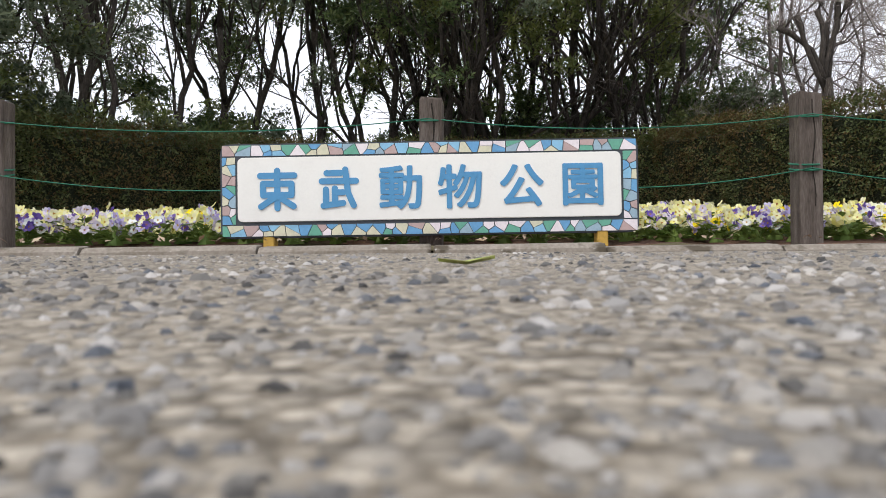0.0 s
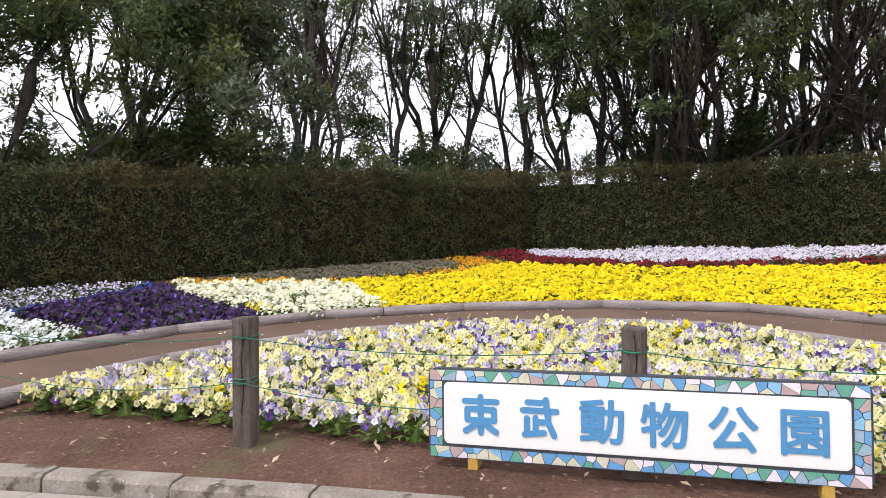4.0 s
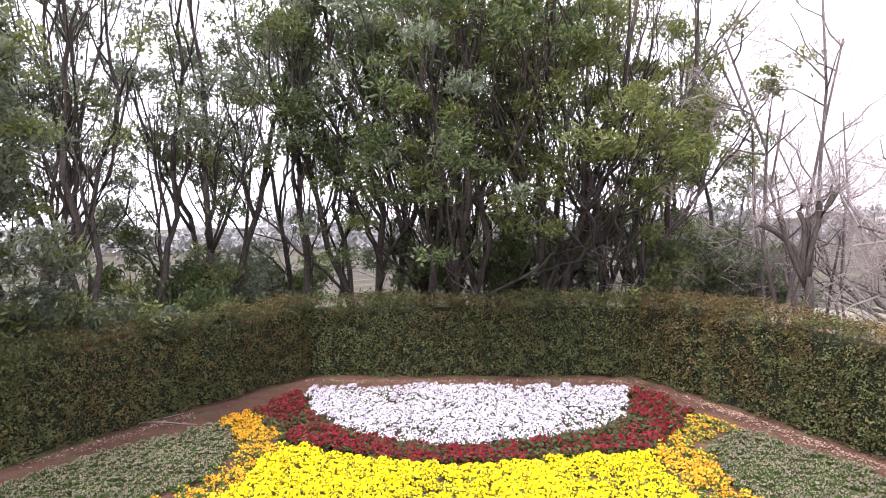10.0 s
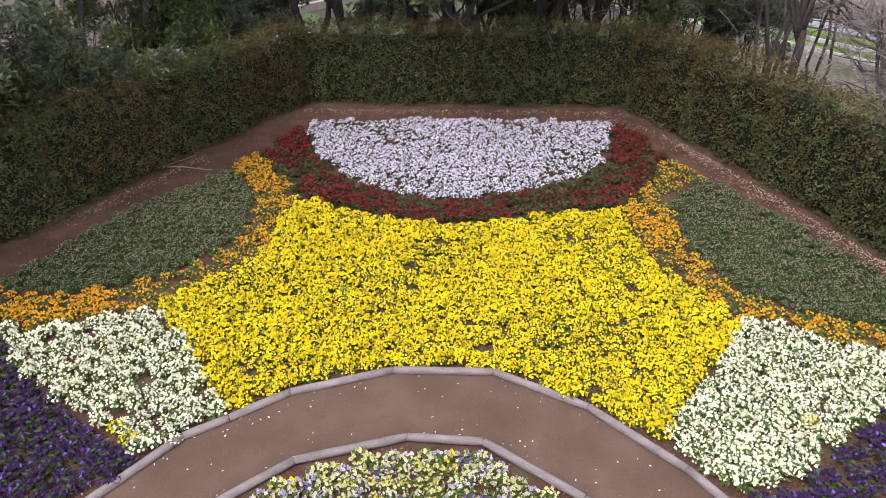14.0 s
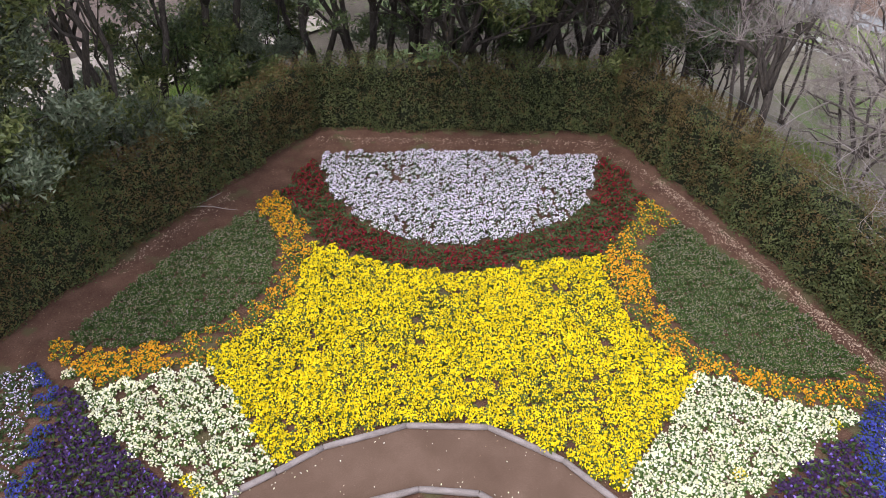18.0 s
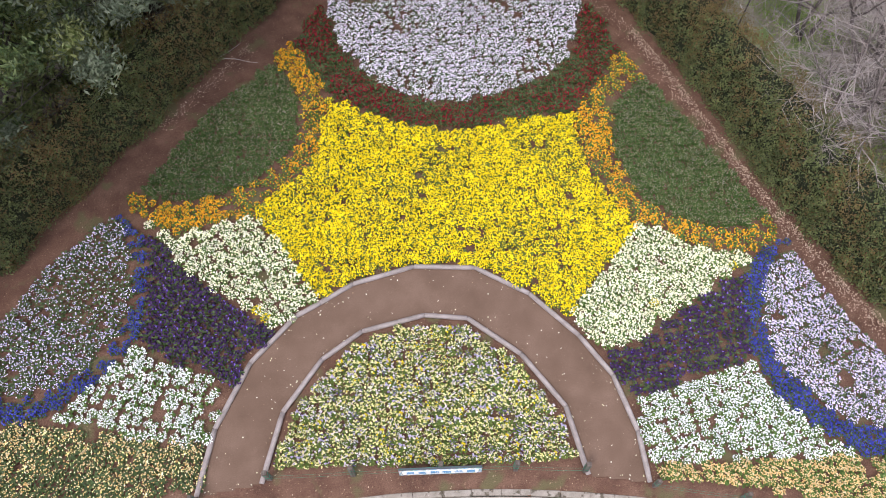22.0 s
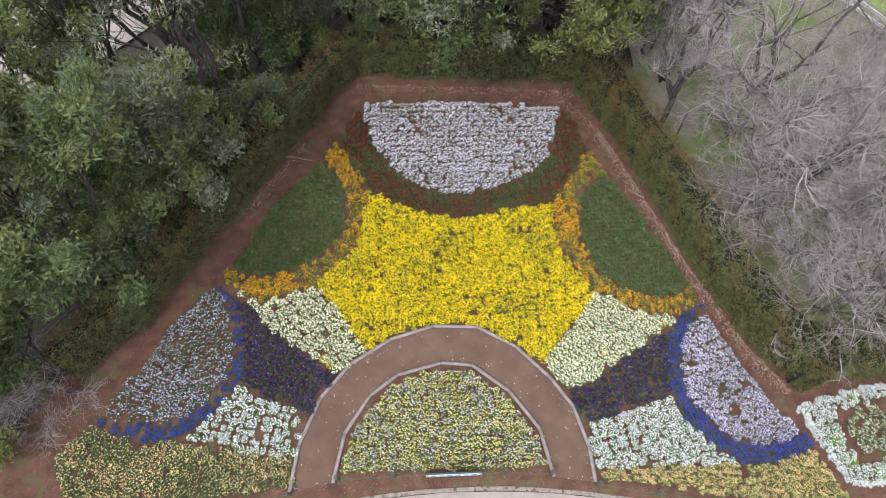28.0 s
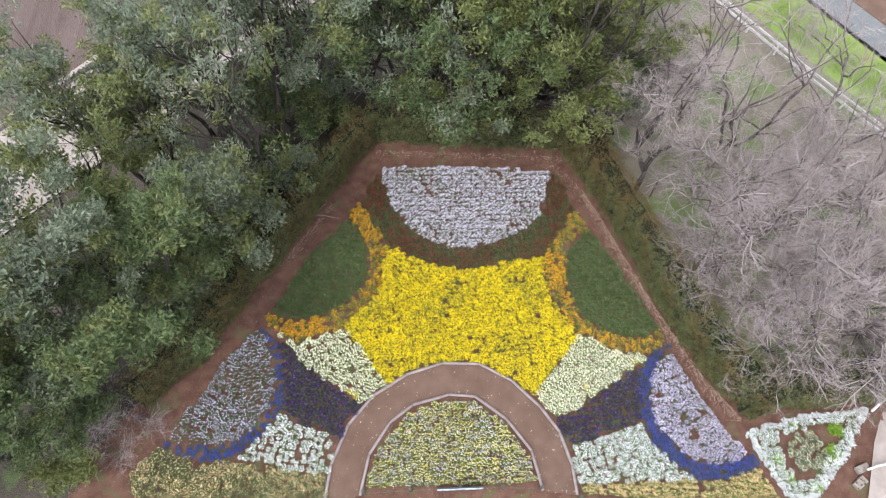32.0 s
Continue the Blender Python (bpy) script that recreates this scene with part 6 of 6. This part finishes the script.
def grass_patch(name, cx, cy, rx, ry, n, label, along=0.0, size=(0.7, 1.4)):
    blade = []
    for s in range(4):
        r, sh = np.random.default_rng(400 + s), Shape()
        for k in range(7):
            V, F = leaf_flat(0.2 * r.uniform(0.6, 1.2), 0.02)
            sh.add(turned(V, r.uniform(0, 6.3), -r.uniform(0.5, 1.3)) + [r.normal(0, 0.04), r.normal(0, 0.04), 0], F, 0)
        blade.append(sh.arrays())
    a, q = grng.uniform(0, 6.283, n), np.sqrt(grng.random(n)) * (0.8 + 0.2 * np.sin(np.arange(n)))
    u, v = rx * q * np.cos(a), ry * q * np.sin(a)
    c, s = math.cos(along), math.sin(along)
    x, y = cx + c * u - s * v, cy + s * u + c * v
    V, F, S = strew(blade, np.stack([x, y, land_z(x, y)], 1), grng.uniform(*size, n), spin(n, grng, 0.1), grng.integers(0, 4, n))
    tagged(new(name, tri_mesh(name, V, F, S, [M_GRASS])), label, "grass", kind="stuff")


grass_patch("grass", 18.9, 22.4, 9.5, 1.5, 2400, "fresh green grass on the river bank", along=math.radians(-55), size=(0.9, 1.7))
grass_patch("grass", 13.8, 8.0, 3.2, 2.6, 2600, "fresh grass under the bare trees", along=0.5)
grass_patch("grass", 16.8, 4.6, 2.0, 0.8, 900, "fresh grass beside the low hedge")
grass_patch("grass", 10.8, 13.4, 1.8, 2.6, 1300, "fresh grass under the bare trees", along=0.3)
grass_patch("grass", -7.5, 20.5, 4.5, 2.2, 2200, "fresh grass beyond the trees")


def far_wood(name, radius, a0, a1, h, n, label, seed):
    r = np.random.default_rng(seed)
    a = np.radians(r.uniform(a0, a1, n))
    d = radius * r.uniform(0.9, 1.25, n)
    hz = h * r.random(n) * (0.7 + 0.3 * np.sin(a * 23) + 0.2 * np.sin(a * 51))
    pl = np.stack([d * np.sin(a), d * np.cos(a), -1.25 + np.abs(hz)], 1)
    t = [sprig(700 + k, 7, 0.9, 0.6, 0.4, tilt=0.8) for k in range(4)]
    V, F, S = strew(t, pl, r.uniform(0.8, 1.6, n) * radius / 120, spin(n, r, 0.6), r.integers(0, 4, n))
    tagged(new(name, tri_mesh(name, V, F, S, [M_HAZED_WOOD])), label, "woodland", kind="stuff")


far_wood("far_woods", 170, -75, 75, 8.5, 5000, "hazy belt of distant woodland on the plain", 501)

# ---- litter ----
lit = np.random.default_rng(66)
DRY = [sprig(800 + s, 1, 0.045, 0.022, 0.0, tilt=0.15) for s in range(4)] + [sprig(820 + s, 1, 0.04, 0.024, 0.0, (1,), tilt=0.1) for s in range(4)]
n = 5200
x, y = lit.uniform(-14, 13, n), lit.uniform(-0.4, 14.9, n)
x[3000:], y[3000:] = lit.uniform(-5.2, 4.6, n - 3000), lit.uniform(-0.4, 4.9, n - 3000)
edge = edge_distance(x, y, PATH_AREA)
on_path = inside(x, y, PATH_AREA)
ok = inside(x, y, GARDEN) & (y > kerb_y(x) + 0.05) & np.where(on_path, lit.random(n) < np.exp(-edge / 0.12) + 0.12, lit.random(n) < 0.6)
x, y = x[ok], y[ok]
on = on_path[ok] & (lit.random(len(x)) < 0.7)
V, F, S = strew(DRY, np.stack([x, y, soil_z(x, y) + 0.03], 1), lit.uniform(0.4, 1.1, len(x)), spin(len(x), lit, 0.2), np.where(on, 4, 0) + lit.integers(0, 4, len(x)))
tagged(new("leaf_litter", tri_mesh("leaf_litter", V, F, S, [M_DRY, P["cream"]])), "scattered dry leaves and petals on soil", "litter", kind="stuff")

FOOT = [((6.0, 12.1), (6.85, 10.2)), ((6.85, 10.2), (8.3, 6.75)), ((8.3, 6.75), (9.78, 3.85)), ((9.78, 3.85), (10.9, 2.3)), ((-5.2, 12.0), (-7.25, 9.1)), ((-11.6, 3.3), (-12.9, 1.2)), ((-3.2, 14.6), (5.1, 14.05)), ((4.6, 14.0), (6.0, 12.1))]
fx, fy = [], []
for (x0, y0), (x1, y1) in FOOT:
    k = int(260 * math.hypot(x1 - x0, y1 - y0) * (1.0 if x0 > 5.5 else 0.35))
    f, d = lit.random(k), np.abs(lit.normal(0, 0.2, k)) + 0.1
    L = math.hypot(x1 - x0, y1 - y0)
    sd = 1 if x0 < 0 and x1 < 0 else -1
    fx.append(x0 + (x1 - x0) * f + sd * -(y1 - y0) / L * d)
    fy.append(y0 + (y1 - y0) * f + sd * (x1 - x0) / L * d)
x, y = np.concatenate(fx), np.concatenate(fy)
ok = inside(x, y, GARDEN)
x, y = x[ok], y[ok]
M_STRAW = leafy("pale_dry_litter", [(0.36, 0.25, 0.18), (0.48, 0.36, 0.27), (0.24, 0.15, 0.11), (0.56, 0.45, 0.35)], 0.9, 0.05, 0.1)
V, F, S = strew(DRY[:4], np.stack([x, y, soil_z(x, y) + 0.022], 1), lit.uniform(0.6, 1.5, len(x)), spin(len(x), lit, 0.15), lit.integers(0, 4, len(x)))
tagged(new("hedge_litter", tri_mesh("hedge_litter", V, F, S, [M_STRAW])), "pale dry hedge clippings and leaves on soil", "litter", kind="stuff")

bm = bmesh.new()
lv = []
for i in range(7):
    f = i / 6
    w = 0.013 * math.sin(math.pi * (0.08 + 0.9 * f))
    lv.append([bm.verts.new((-0.032 + 0.064 * f, s * w, 0.002 + 0.005 * abs(f - 0.5) * 2 + (0.004 if s else 0) + 0.002 * f)) for s in (-1, 0, 1)])
for p, q in zip(lv, lv[1:]):
    for j in (0, 1):
        bm.faces.new((p[j], q[j], q[j + 1], p[j + 1]))
leaf = part("fallen_leaf", bm, surface("curled_leaf", [(0.12, 0.16, 0.03), (0.3, 0.34, 0.08), (0.5, 0.5, 0.2)], 60, 200, 0.5, 0.2, 200))
leaf.matrix_basis = pose(0.105, -2.06, float(road_z(0.1, -2.06)) - 0.001, 0, 0, 8)
tagged(leaf, "small curled olive green leaf lying on asphalt", "leaf")

for (x0, y0, x1, y1) in ((-5.9, 11.35, -4.75, 11.25), (-6.6, 10.6, -5.3, 12.0)):
    tt = np.linspace(0, 1, 6)
    sx, sy = x0 + (x1 - x0) * tt, y0 + (y1 - y0) * tt + 0.06 * np.sin(tt * 5)
    p = np.stack([sx, sy, soil_z(sx, sy) + 0.02], 1)
    o = new("dead_branch", Shape().add(*tube(p, np.linspace(0.018, 0.006, 6), 5)).mesh("dead_branch", [M_TWIG], True))
    tagged(o, "pale fallen stick lying on soil below the hedge", "branch")
bits = random.Random(12)
for k in range(14):
    s = bits.uniform(-3.5, 3.8)
    o = part("dry_leaf", bmesh.new(), M_DRY)
    V, F, S = sprig(860 + k, 1, 0.05, 0.024, 0.0, tilt=0.1)
    o.data = tri_mesh("dry_leaf", V, F, S, [M_DRY])
    x = KERB_C[0] + (KERB_R - 0.08 - bits.random() * 0.25) * math.sin(s / KERB_R)
    y = KERB_C[1] + (KERB_R - 0.08 - bits.random() * 0.25) * math.cos(s / KERB_R)
    o.matrix_basis = pose(x, y, float(road_z(x, y)) + 0.012, 0, 0, bits.uniform(0, 360))
    tagged(o, "dark dry leaf lying in the gutter", "leaf", "leaves in the gutter")


def viaduct(x0, x1, y, z):
    top = tagged(new("viaduct"), "far grey road viaduct on slim piers", "viaduct")
    part("deck", box_bm(x1 - x0, 6.0, 1.2, 0.1, 1, ((x0 + x1) / 2, y, z)), M_KERB, top)
    part("parapet", box_bm(x1 - x0, 0.3, 0.9, 0.03, 1, ((x0 + x1) / 2, y - 2.9, z + 1.05)), M_RAIL, top)
    for k in range(6):
        x = x0 + (k + 0.5) * (x1 - x0) / 6
        part("pier", box_bm(1.6, 3.0, z + 1.4, 0.1, 1, (x, y, (z - 1.4) / 2 - 0.2)), M_KERB, top)


viaduct(88, 190, 165, 4.4)
